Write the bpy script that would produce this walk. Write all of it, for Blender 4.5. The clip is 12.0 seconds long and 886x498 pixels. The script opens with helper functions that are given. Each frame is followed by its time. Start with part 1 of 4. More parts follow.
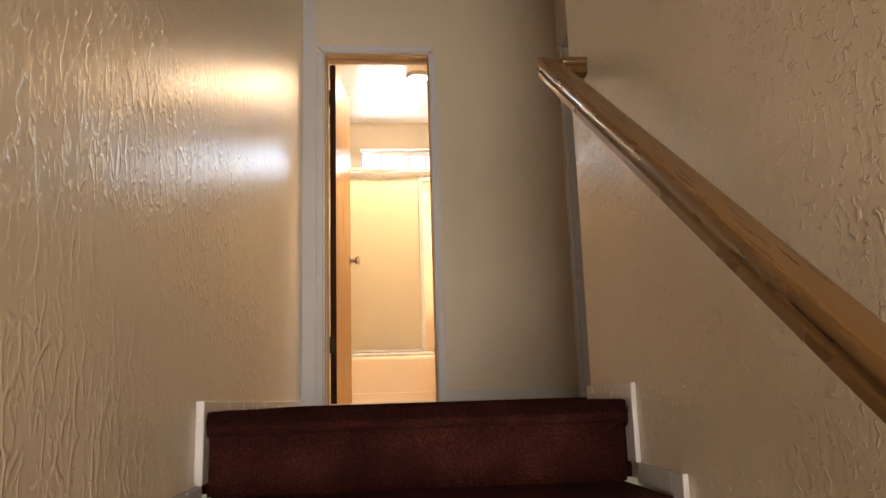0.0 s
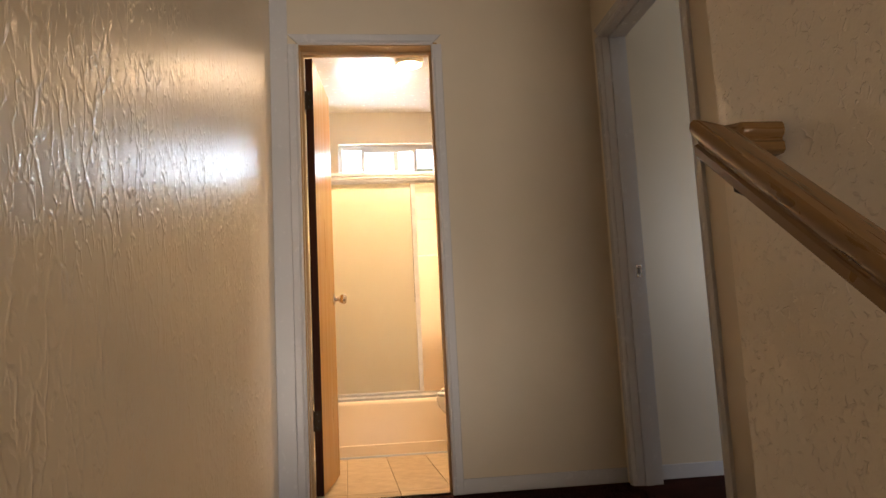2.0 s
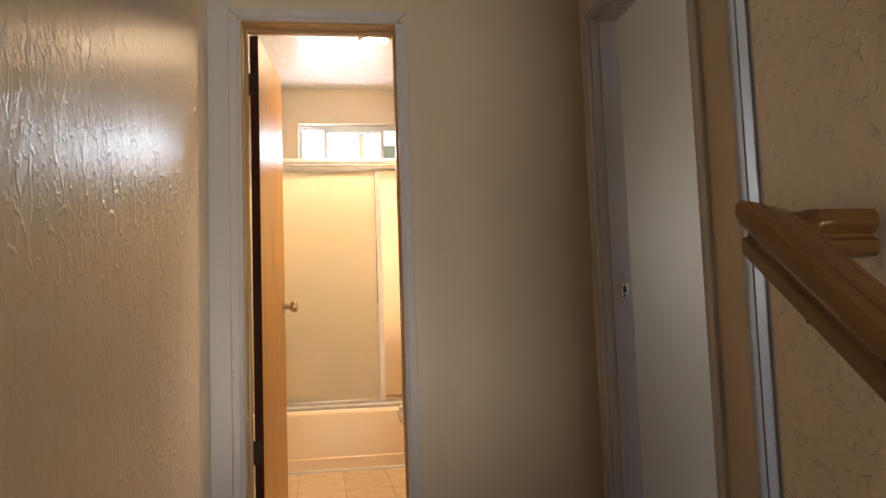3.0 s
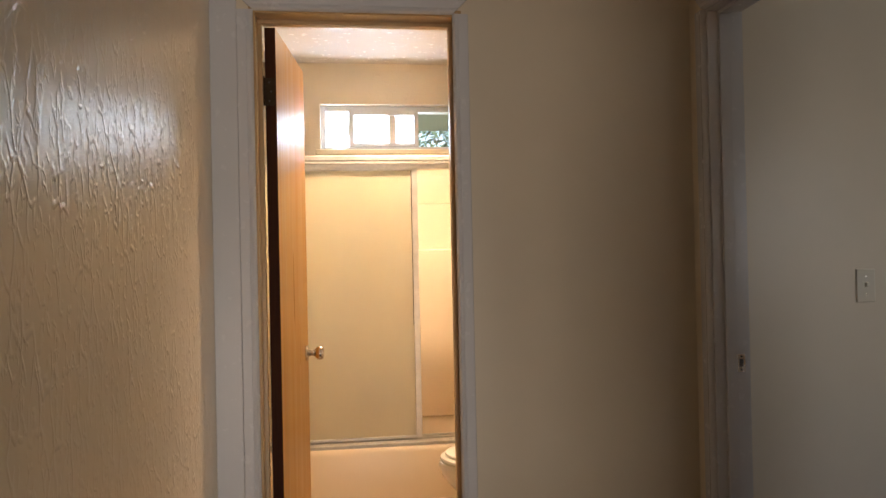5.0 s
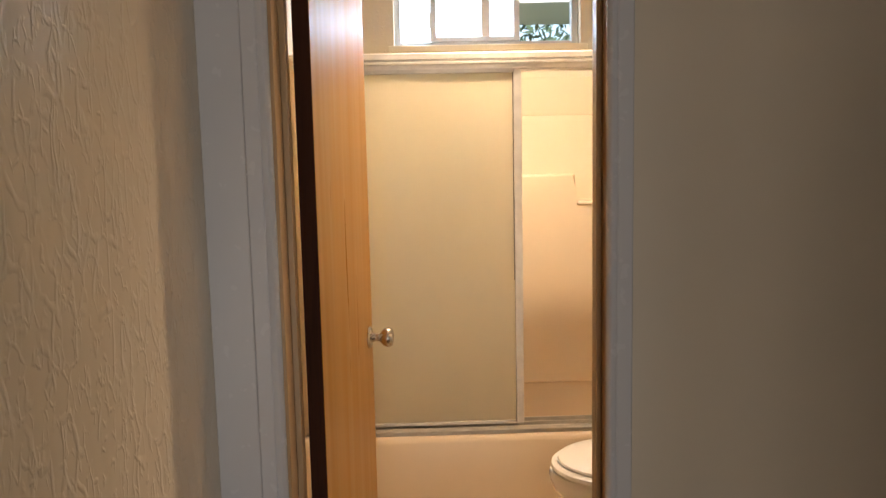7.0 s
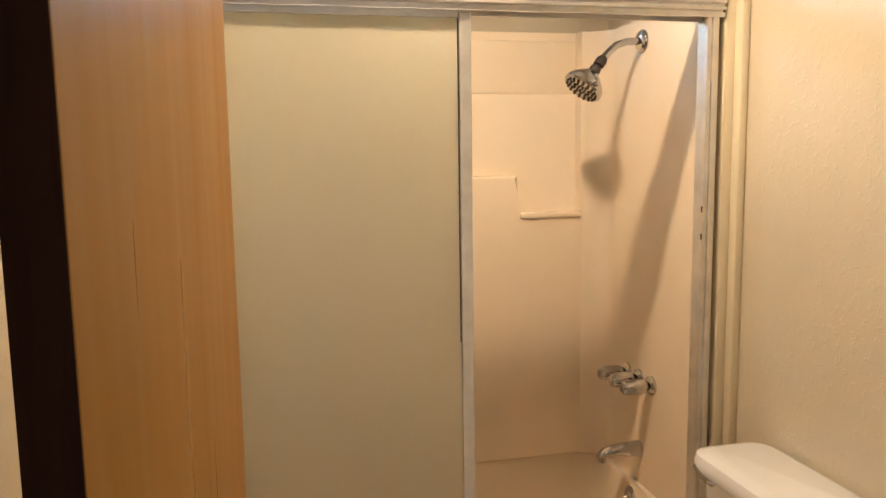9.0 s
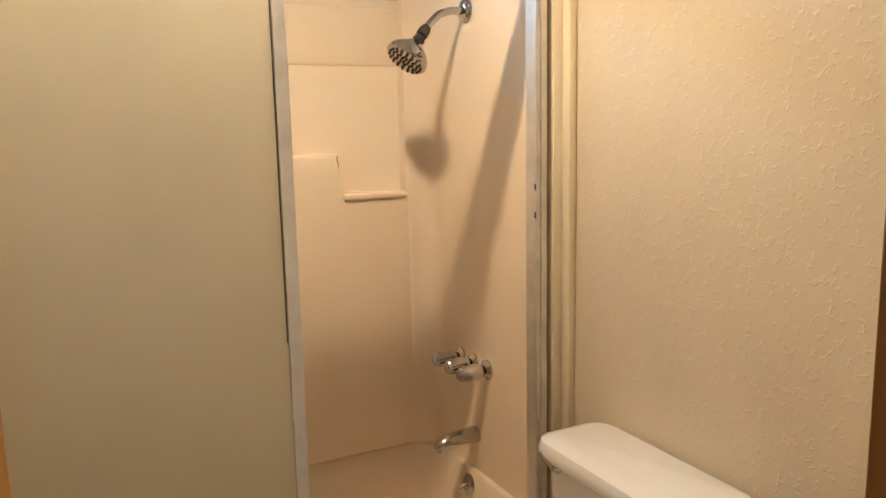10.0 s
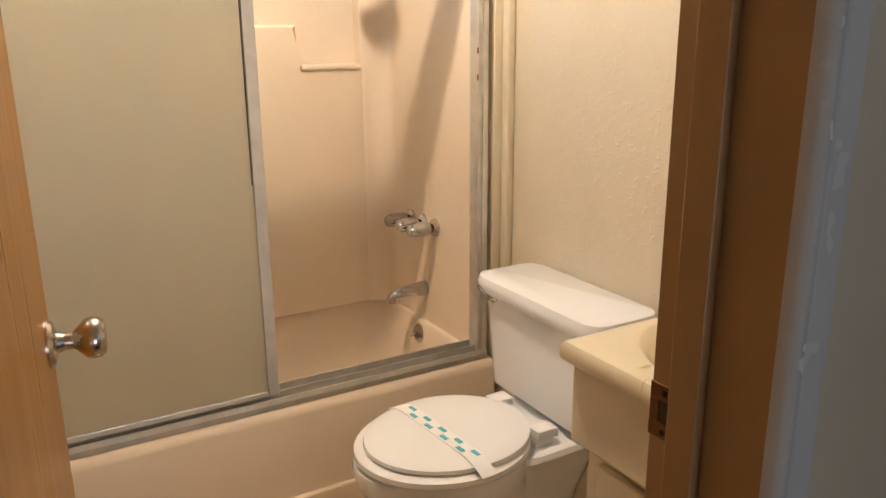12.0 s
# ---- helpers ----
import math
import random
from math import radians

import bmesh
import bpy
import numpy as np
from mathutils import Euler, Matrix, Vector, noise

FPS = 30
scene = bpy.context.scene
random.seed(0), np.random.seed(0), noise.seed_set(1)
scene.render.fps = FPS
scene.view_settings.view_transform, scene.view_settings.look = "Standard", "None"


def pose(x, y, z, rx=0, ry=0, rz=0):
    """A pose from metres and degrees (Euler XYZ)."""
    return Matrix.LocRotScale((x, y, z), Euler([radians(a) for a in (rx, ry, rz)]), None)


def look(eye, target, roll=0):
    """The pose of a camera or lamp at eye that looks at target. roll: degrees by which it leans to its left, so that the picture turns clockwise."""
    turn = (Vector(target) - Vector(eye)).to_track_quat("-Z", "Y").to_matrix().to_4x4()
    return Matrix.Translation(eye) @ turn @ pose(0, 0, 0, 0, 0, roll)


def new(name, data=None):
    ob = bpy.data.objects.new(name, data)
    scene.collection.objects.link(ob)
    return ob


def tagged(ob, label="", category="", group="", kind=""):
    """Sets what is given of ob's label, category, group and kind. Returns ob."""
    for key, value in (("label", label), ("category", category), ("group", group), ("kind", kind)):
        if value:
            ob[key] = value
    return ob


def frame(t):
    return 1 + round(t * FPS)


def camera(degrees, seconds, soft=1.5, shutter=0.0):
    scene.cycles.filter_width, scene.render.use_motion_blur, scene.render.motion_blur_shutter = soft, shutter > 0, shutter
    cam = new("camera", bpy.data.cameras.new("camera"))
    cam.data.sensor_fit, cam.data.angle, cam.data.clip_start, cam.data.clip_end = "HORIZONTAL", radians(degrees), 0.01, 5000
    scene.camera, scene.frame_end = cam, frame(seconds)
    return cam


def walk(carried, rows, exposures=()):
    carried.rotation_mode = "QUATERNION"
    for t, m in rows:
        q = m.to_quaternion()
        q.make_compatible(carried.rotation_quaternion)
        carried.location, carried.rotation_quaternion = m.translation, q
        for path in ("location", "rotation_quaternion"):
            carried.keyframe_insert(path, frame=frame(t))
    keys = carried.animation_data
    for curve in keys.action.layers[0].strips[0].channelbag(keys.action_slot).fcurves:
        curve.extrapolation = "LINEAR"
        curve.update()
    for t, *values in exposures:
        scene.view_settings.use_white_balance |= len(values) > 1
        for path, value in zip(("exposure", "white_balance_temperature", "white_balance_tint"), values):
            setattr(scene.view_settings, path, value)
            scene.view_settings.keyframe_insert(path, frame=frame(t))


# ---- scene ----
cam = camera(60.0, 12.0)
PATH = [
    (0, (0.072, -0.009, 0.019), (0.249, 1.945, 0.403), -1.8),
    (0.5, (0.014, 0.256, 0.145), (0.203, 2.211, 0.522), -1.8),
    (1, (-0.009, 0.46, 0.321), (0.205, 2.42, 0.657), -2.4),
    (1.5, (0.007, 0.654, 0.481), (0.232, 2.616, 0.795), -2.7),
    (2, (-0.032, 0.856, 0.616), (0.225, 2.821, 0.885), -2.9),
    (2.5, (0.045, 1.062, 0.762), (0.327, 3.031, 0.974), -2.6),
    (3, (0.084, 1.24, 0.861), (0.401, 3.207, 1.034), -2.0),
    (5, (0.027, 1.901, 1.302), (0.305, 3.881, 1.318), -1.2),
    (5.5, (0.044, 2.075, 1.329), (0.245, 4.064, 1.264), -1.1),
    (6, (0.102, 2.31, 1.44), (0.207, 4.302, 1.297), -1.2),
    (6.5, (0.093, 2.562, 1.417), (0.137, 4.551, 1.217), -1.3),
    (8.5, (-0.043, 3.788, 1.409), (0.232, 5.753, 1.159), -0.7),
    (9, (-0.042, 3.971, 1.42), (0.399, 5.906, 1.17), -0.8),
    (9.5, (-0.006, 4.103, 1.476), (0.67, 5.963, 1.188), -1.1),
    (10, (-0.02, 4.154, 1.42), (0.872, 5.916, 1.103), -1.2),
    (10.5, (-0.05, 4.172, 1.339), (1.029, 5.814, 0.967), -1.1),
    (11, (-0.096, 4.145, 1.301), (1.045, 5.728, 0.865), -0.8),
    (11.5, (-0.114, 4.051, 1.293), (0.98, 5.65, 0.798), -0.6),
    (12, (-0.112, 3.936, 1.299), (0.852, 5.606, 0.766), -0.4),
]
walk(cam, [(t, look(eye, target, roll)) for t, eye, target, roll in PATH], [(0, 2.15, 7600, 20), (1, 2.05, 7600, 20), (2, 1.9, 7600, 20), (3, 1.75, 7600, 20), (5, 1.5, 7400, 20), (6.5, 1.35, 7100, 19), (8.5, 0.86, 6500, 14), (10, 0.66, 6300, 12), (10.5, 0.78, 5900, 12), (12, 1.08, 5700, 12)])

# ---- world and light ----
world = bpy.data.worlds.new("sky")
scene.world = world
world.use_nodes = True
wn = world.node_tree
sky = wn.nodes.new("ShaderNodeTexSky")
sky.sky_type, sky.sun_disc, sky.sun_elevation, sky.sun_rotation = "NISHITA", False, radians(48), radians(200)
wn.links.new(sky.outputs[0], wn.nodes["Background"].inputs[0])
wn.nodes["Background"].inputs[1].default_value = 0.15
sun = new("sun", bpy.data.lights.new("sun", "SUN"))
sun.data.energy, sun.data.angle, sun.data.color = 3.0, radians(0.5), (1, 0.95, 0.88)
sun.matrix_world = look((0, -3, 10), (1.0, 2.5, 3.9))


def window_light(name, eye, target, w, h, energy, colour):
    """The sky's light that comes in at a window, as an area lamp in its opening."""
    ob = new(name, bpy.data.lights.new(name, "AREA"))
    ob.data.shape, ob.data.size, ob.data.size_y = "RECTANGLE", w, h
    ob.data.energy, ob.data.color = energy, colour
    ob.matrix_world = look(eye, target)
    return ob


window_light("downstairs_window_light", (0.2, -5.44, -0.55), (0.2, 0, -0.55), 2.6, 2.7, 80, (1.0, 0.95, 0.87))
window_light("bedroom_window_light", (3.2, 0.46, 1.5), (3.2, 4, 1.5), 1.3, 1.1, 6.5, (0.78, 0.89, 1.0))
window_light("bathroom_window_light", (0.25, 6.71, 2.085), (0.25, 5, 2.085), 0.56, 0.22, 4.6, (0.62, 0.84, 1.0))
LAMP = 12.0
bulb = new("ceiling_bulb_light", bpy.data.lights.new("ceiling_bulb_light", "SPOT"))
bulb.data.energy, bulb.data.color, bulb.data.shadow_soft_size = 43.0, (1.0, 0.76, 0.49), 0.030
bulb.data.spot_size, bulb.data.spot_blend = radians(152), 0.75
bulb.matrix_world = look((0.422, 5.523, 2.475 - 0.068), (0.422, 5.5229, 0))


# ---- materials ----
def nodes_of(name):
    m = bpy.data.materials.new(name)
    m.use_nodes = True
    return m, m.node_tree, m.node_tree.nodes["Principled BSDF"]


def coords(nt, scale):
    tc = nt.nodes.new("ShaderNodeTexCoord")
    mp = nt.nodes.new("ShaderNodeMapping")
    mp.inputs["Scale"].default_value = scale
    nt.links.new(tc.outputs["Object"], mp.inputs[0])
    return mp.outputs[0]


def noise_tex(nt, scale, stretch=(1, 1, 1), detail=4, rough=0.55, distort=0.0):
    n = nt.nodes.new("ShaderNodeTexNoise")
    n.inputs["Scale"].default_value, n.inputs["Detail"].default_value = scale, detail
    n.inputs["Roughness"].default_value, n.inputs["Distortion"].default_value = rough, distort
    nt.links.new(coords(nt, stretch), n.inputs["Vector"])
    return n.outputs[0]


def ramp(nt, fac, stops):
    r = nt.nodes.new("ShaderNodeValToRGB")
    el = r.color_ramp.elements
    while len(el) < len(stops):
        el.new(0.5)
    for e, (p, c) in zip(el, stops):
        e.position, e.color = p, (*c, 1) if len(c) == 3 else c
    nt.links.new(fac, r.inputs[0])
    return r.outputs[0]


def grey(v):
    return (v, v, v)


def math_node(nt, op, a, b):
    m = nt.nodes.new("ShaderNodeMath")
    m.operation = op
    for i, v in enumerate((a, b)):
        if isinstance(v, (int, float)):
            m.inputs[i].default_value = v
        else:
            nt.links.new(v, m.inputs[i])
    return m.outputs[0]


def bump(nt, bsdf, height, strength, distance):
    b = nt.nodes.new("ShaderNodeBump")
    b.inputs["Strength"].default_value, b.inputs["Distance"].default_value = strength, distance
    nt.links.new(height, b.inputs["Height"])
    for socket in ("Normal", "Coat Normal"):
        nt.links.new(b.outputs[0], bsdf.inputs[socket])


def tint(c, f):
    return tuple(min(1, v * f) for v in c)


def paint(name, colour, rough=0.4, relief=None, strength=0.5, distance=0.002, var=0.06, coat=0.0, spec=0.5, coat_rough=0.12):
    """Wall or trim paint with faint stains; relief: a function of the node tree that gives the height."""
    m, nt, b = nodes_of(name)
    stain = noise_tex(nt, 1.7, (1, 1, 1), 5, 0.6)
    col = ramp(nt, stain, [(0.3, tint(colour, 1 - var)), (0.7, tint(colour, 1 + var))])
    nt.links.new(col, b.inputs["Base Color"])
    rr = ramp(nt, noise_tex(nt, 30, (1, 1, 1), 2), [(0.2, grey(rough * 0.9)), (0.8, grey(rough * 1.1))])
    nt.links.new(rr, b.inputs["Roughness"])
    b.inputs["Coat Weight"].default_value, b.inputs["Coat Roughness"].default_value = coat, coat_rough
    b.inputs["Specular IOR Level"].default_value = spec
    if relief:
        bump(nt, b, relief(nt), strength, distance)
    return m


def worms(nt, scale, stretch, width, lo, hi):
    """Thin broken ridges: the edges of warped cells, kept only in patches."""
    warp = nt.nodes.new("ShaderNodeTexNoise")
    warp.inputs["Scale"].default_value, warp.inputs["Detail"].default_value = scale * 0.8, 2
    at = coords(nt, stretch)
    nt.links.new(at, warp.inputs["Vector"])
    mul = nt.nodes.new("ShaderNodeVectorMath")
    mul.operation = "MULTIPLY_ADD"
    nt.links.new(warp.outputs["Color"], mul.inputs[0])
    mul.inputs[1].default_value = (0.9 / scale,) * 3
    nt.links.new(at, mul.inputs[2])
    v = nt.nodes.new("ShaderNodeTexVoronoi")
    v.feature = "DISTANCE_TO_EDGE"
    v.inputs["Scale"].default_value = scale
    nt.links.new(mul.outputs[0], v.inputs["Vector"])
    line = ramp(nt, v.outputs["Distance"], [(0.0, grey(1)), (width * 0.4, grey(0.8)), (width, grey(0))])
    patch = ramp(nt, noise_tex(nt, scale * 0.8, stretch, 1), [(lo, grey(0)), (hi, grey(1))])
    return math_node(nt, "MULTIPLY", line, patch)


def ridged(nt):
    """Skip-trowelled plaster under gloss paint: thin broken ridges on a smooth, slightly wavy ground."""
    big, small = worms(nt, 27, (1, 1, 0.5), 0.10, 0.45, 0.6), worms(nt, 55, (1, 1, 0.6), 0.14, 0.48, 0.6)
    wave = noise_tex(nt, 11, (1, 1, 0.45), 2, 0.5)
    return math_node(nt, "ADD", math_node(nt, "ADD", big, math_node(nt, "MULTIPLY", small, 0.6)), math_node(nt, "MULTIPLY", wave, 2.2))


def knockdown(nt):
    """Trowelled plaster with thin broken ridges and small specks."""
    a = worms(nt, 58, (1, 1, 0.9), 0.12, 0.53, 0.62)
    c = noise_tex(nt, 7, (1, 1, 0.8), 0)
    d = noise_tex(nt, 70, (1, 1, 1), 2)
    return math_node(nt, "ADD", math_node(nt, "ADD", math_node(nt, "MULTIPLY", a, 1.1), math_node(nt, "MULTIPLY", c, 1.8)), math_node(nt, "MULTIPLY", d, 0.8))


def roller(nt):
    return math_node(nt, "ADD", noise_tex(nt, 120, (1, 1, 1), 3), math_node(nt, "MULTIPLY", noise_tex(nt, 7, (1, 1, 0.5), 3), 1.5))


# Left wall colour raised above the end wall's to stand in for spilled light.
WALL_GLOSS_LIFTED = paint("lightened gloss wall paint", (0.84, 0.745, 0.59), 0.32, ridged, 0.6, 0.0025, 0.03, 0.0, 0.22)
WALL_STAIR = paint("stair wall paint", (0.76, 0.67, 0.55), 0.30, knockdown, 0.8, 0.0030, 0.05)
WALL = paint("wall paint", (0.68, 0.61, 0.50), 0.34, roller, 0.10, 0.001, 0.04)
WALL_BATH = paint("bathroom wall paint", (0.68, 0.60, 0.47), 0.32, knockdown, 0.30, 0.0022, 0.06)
CEILING = paint("gloss ceiling paint", (0.66, 0.60, 0.54), 0.26, roller, 0.10, 0.0010, 0.02, 0.0, 0.30)
TRIM = paint("white trim gloss", (0.62, 0.63, 0.66), 0.26, roller, 0.08, 0.0006, 0.04)
TRIM_TAN = paint("tan door lining paint", (0.44, 0.29, 0.15), 0.34, roller, 0.12, 0.0008, 0.07)
TRIM_CREAM = paint("cream trim paint", (0.74, 0.66, 0.50), 0.30, roller, 0.10, 0.0008, 0.05)
FIBRE = paint("cream fibreglass", (0.84, 0.71, 0.55), 0.33, lambda nt: noise_tex(nt, 6, (1, 1, 1), 2), 0.05, 0.002, 0.03, 0.06)
PORCELAIN = paint("white porcelain", (0.85, 0.86, 0.88), 0.10, None, 0, 0, 0.015, 0.5)
SEAT = paint("off-white seat plastic", (0.85, 0.85, 0.85), 0.22, None, 0, 0, 0.02)
VANITY = paint("cream cabinet paint", (0.70, 0.62, 0.47), 0.35, roller, 0.18, 0.001, 0.05)
PLASTIC = paint("ivory plastic", (0.66, 0.62, 0.52), 0.3)
FACADE = paint("white eave paint", (0.78, 0.78, 0.78), 0.6)
GROUND = paint("dry lawn", (0.16, 0.17, 0.09), 0.9, lambda nt: noise_tex(nt, 30), 0.5, 0.02, 0.3)
PAPER = paint("white paper tape", (0.82, 0.82, 0.80), 0.5)
INK = paint("teal print", (0.10, 0.48, 0.60), 0.5)


def metal(name, colour, rough, var=0.5):
    m, nt, b = nodes_of(name)
    b.inputs["Metallic"].default_value = 1
    nt.links.new(ramp(nt, noise_tex(nt, 14, (1, 1, 1), 5), [(0.3, tint(colour, 0.82)), (0.7, colour)]), b.inputs["Base Color"])
    nt.links.new(ramp(nt, noise_tex(nt, 40, (1, 1, 1), 4), [(0.3, grey(rough)), (0.75, grey(rough * (1 + var)))]), b.inputs["Roughness"])
    return m


ALU_DIRTY = metal("grimy aluminium", (0.62, 0.60, 0.56), 0.45)
# Chrome's base colour is lowered to stand in for dark reflections.
CHROME = metal("darkened worn chrome", (0.55, 0.54, 0.53), 0.06)
NICKEL = metal("satin nickel", (0.62, 0.57, 0.50), 0.20)
ALU = metal("dull aluminium", (0.80, 0.79, 0.77), 0.42)
BRASS = metal("tarnished brass", (0.07, 0.050, 0.032), 0.5)
BRONZE = metal("aged bronze", (0.24, 0.14, 0.07), 0.34)
DARK_METAL = metal("dark steel", (0.10, 0.09, 0.08), 0.4)


def wood(name, light, dark, stretch, rough, coat, scale=14):
    m, nt, b = nodes_of(name)
    grain = noise_tex(nt, scale, stretch, 6, 0.6, 0.6)
    fine = noise_tex(nt, scale * 6, stretch, 3)
    mix = math_node(nt, "ADD", math_node(nt, "MULTIPLY", grain, 0.75), math_node(nt, "MULTIPLY", fine, 0.25))
    nt.links.new(ramp(nt, mix, [(0.32, dark), (0.5, tint(light, 0.85)), (0.68, light)]), b.inputs["Base Color"])
    nt.links.new(ramp(nt, fine, [(0.3, grey(rough * 0.8)), (0.7, grey(rough * 1.25))]), b.inputs["Roughness"])
    b.inputs["Coat Weight"].default_value, b.inputs["Coat Roughness"].default_value = coat, 0.12
    b.inputs["Specular IOR Level"].default_value = 0.4 if rough < 0.5 else 0.08
    bump(nt, b, fine, 0.01, 0.0002)
    return m


DOOR_WOOD = wood("varnished door veneer", (0.47, 0.222, 0.030), (0.42, 0.190, 0.024), (1, 1, 0.04), 0.33, 0.0, 4)
DOOR_EDGE = wood("dark door edge", (0.060, 0.022, 0.012), (0.022, 0.008, 0.006), (1, 1, 0.05), 0.6, 0.0, 30)
RAIL_WOOD = wood("oiled oak rail", (0.21, 0.108, 0.036), (0.085, 0.040, 0.013), (1, 0.04, 0.05), 0.30, 0.4, 26)
# Darker copy of the rail wood; shade on the return is painted in.
RAIL_END_SHADED = wood("oiled oak rail end, shade painted in", (0.16, 0.082, 0.027), (0.075, 0.036, 0.012), (0.05, 1, 1), 0.30, 0.4, 26)


def carpet_material():
    m, nt, b = nodes_of("burgundy carpet")
    tuft = noise_tex(nt, 210, (1, 1, 1), 4, 0.7)
    wear = noise_tex(nt, 6, (1, 1, 1), 5, 0.6)
    both = math_node(nt, "ADD", math_node(nt, "MULTIPLY", tuft, 0.6), math_node(nt, "MULTIPLY", wear, 0.4))
    nt.links.new(ramp(nt, both, [(0.32, (0.005, 0.0014, 0.0014)), (0.52, (0.042, 0.0105, 0.0088)), (0.7, (0.12, 0.040, 0.032))]), b.inputs["Base Color"])
    b.inputs["Roughness"].default_value = 0.95
    b.inputs["Specular IOR Level"].default_value = 0.1
    b.inputs["Sheen Weight"].default_value, b.inputs["Sheen Roughness"].default_value = 0.03, 0.5
    b.inputs["Sheen Tint"].default_value = (0.6, 0.25, 0.2, 1)
    bump(nt, b, math_node(nt, "ADD", tuft, math_node(nt, "MULTIPLY", noise_tex(nt, 60), 0.8)), 0.9, 0.006)
    return m


CARPET = carpet_material()


def tile_material():
    m, nt, b = nodes_of("beige floor tile")
    oi = nt.nodes.new("ShaderNodeObjectInfo")
    n = noise_tex(nt, 11, (1, 1, 1), 6, 0.65)
    fac = math_node(nt, "ADD", n, math_node(nt, "MULTIPLY", math_node(nt, "SUBTRACT", oi.outputs["Random"], 0.5), 0.16))
    nt.links.new(ramp(nt, fac, [(0.3, (0.40, 0.29, 0.18)), (0.55, (0.53, 0.41, 0.27)), (0.75, (0.62, 0.50, 0.35))]), b.inputs["Base Color"])
    b.inputs["Roughness"].default_value = 0.36
    bump(nt, b, n, 0.15, 0.002)
    return m


TILE = tile_material()
GROUT = paint("grout", (0.46, 0.38, 0.27), 0.9, lambda nt: noise_tex(nt, 90), 0.4, 0.002, 0.12)


def marble_material():
    """Cultured marble: cream with a few thin brown veins."""
    m, nt, b = nodes_of("cream cultured marble")
    veins = noise_tex(nt, 3.2, (1, 1.7, 1), 3, 0.5, 1.6)
    some = ramp(nt, noise_tex(nt, 9, (1, 1, 1), 1), [(0.55, grey(0)), (0.66, grey(1))])
    cloud = noise_tex(nt, 4, (1, 1, 1), 4)
    base = ramp(nt, cloud, [(0.3, (0.72, 0.62, 0.43)), (0.7, (0.80, 0.72, 0.54))])
    line = ramp(nt, veins, [(0.545, grey(0)), (0.556, grey(0.75)), (0.567, grey(0))])
    line = math_node(nt, "MULTIPLY", line, some)
    mix = nt.nodes.new("ShaderNodeMix")
    mix.data_type = "RGBA"
    nt.links.new(line, mix.inputs[0])
    nt.links.new(base, mix.inputs[6])
    mix.inputs[7].default_value = (0.25, 0.15, 0.07, 1)
    nt.links.new(mix.outputs[2], b.inputs["Base Color"])
    b.inputs["Roughness"].default_value = 0.18
    return m


MARBLE = marble_material()


def frosted(name, colour, through_part, gloss, relief=True):
    """Obscured glass: lets light through scattered."""
    m, nt, b = nodes_of(name)
    out = nt.nodes["Material Output"]
    d, tr, mx = (nt.nodes.new("ShaderNodeBsdf" + k) for k in ("Diffuse", "Translucent", "Glossy"))
    stain = ramp(nt, noise_tex(nt, 3, (1, 1, 0.5), 4), [(0.3, tint(colour, 0.94)), (0.7, colour)])
    nt.links.new(stain, d.inputs[0])
    nt.links.new(stain, tr.inputs[0])
    mx.inputs["Roughness"].default_value = 0.42
    m1, m2 = nt.nodes.new("ShaderNodeMixShader"), nt.nodes.new("ShaderNodeMixShader")
    m1.inputs[0].default_value, m2.inputs[0].default_value = through_part, gloss
    nt.links.new(d.outputs[0], m1.inputs[1])
    nt.links.new(tr.outputs[0], m1.inputs[2])
    nt.links.new(m1.outputs[0], m2.inputs[1])
    nt.links.new(mx.outputs[0], m2.inputs[2])
    if relief:
        bm_ = nt.nodes.new("ShaderNodeBump")
        bm_.inputs["Strength"].default_value, bm_.inputs["Distance"].default_value = 0.35, 0.002
        nt.links.new(noise_tex(nt, 85, (1, 1, 1), 3), bm_.inputs["Height"])
        nt.links.new(bm_.outputs[0], mx.inputs["Normal"])
        nt.links.new(bm_.outputs[0], d.inputs["Normal"])
    nt.links.new(m2.outputs[0], out.inputs[0])
    return m


PANEL_GLASS = frosted("obscured shower glass", (0.92, 0.88, 0.75), 0.62, 0.05)
PANE_FROST = frosted("obscured window pane", (0.93, 0.96, 1.0), 0.92, 0.05, False)


def clear_pane():
    m, nt, b = nodes_of("window glass")
    t, g = nt.nodes.new("ShaderNodeBsdfTransparent"), nt.nodes.new("ShaderNodeBsdfGlossy")
    t.inputs[0].default_value = (0.93, 0.97, 0.98, 1)
    g.inputs["Roughness"].default_value = 0.02
    mx = nt.nodes.new("ShaderNodeMixShader")
    mx.inputs[0].default_value = 0.06
    nt.links.new(t.outputs[0], mx.inputs[1])
    nt.links.new(g.outputs[0], mx.inputs[2])
    nt.links.new(mx.outputs[0], nt.nodes["Material Output"].inputs[0])
    return m


PANE_CLEAR = clear_pane()
MIRROR = metal("mirror silver", (0.90, 0.91, 0.90), 0.015, 0.2)


def glow(name, colour, strength):
    m, nt, b = nodes_of(name)
    b.inputs["Base Color"].default_value = (0.9, 0.85, 0.75, 1)
    b.inputs["Emission Color"].default_value = (*colour, 1)
    b.inputs["Emission Strength"].default_value = strength
    return m


LAMP_GLASS = glow("lit opal glass", (1.0, 0.76, 0.49), LAMP)


def leaf_material():
    m, nt, b = nodes_of("tree leaves")
    g = nt.nodes.new("ShaderNodeNewGeometry")
    nt.links.new(ramp(nt, g.outputs["Random Per Island"], [(0, (0.035, 0.07, 0.03)), (0.6, (0.07, 0.13, 0.06)), (1, (0.12, 0.19, 0.10))]), b.inputs["Base Color"])
    b.inputs["Roughness"].default_value = 0.45
    return m


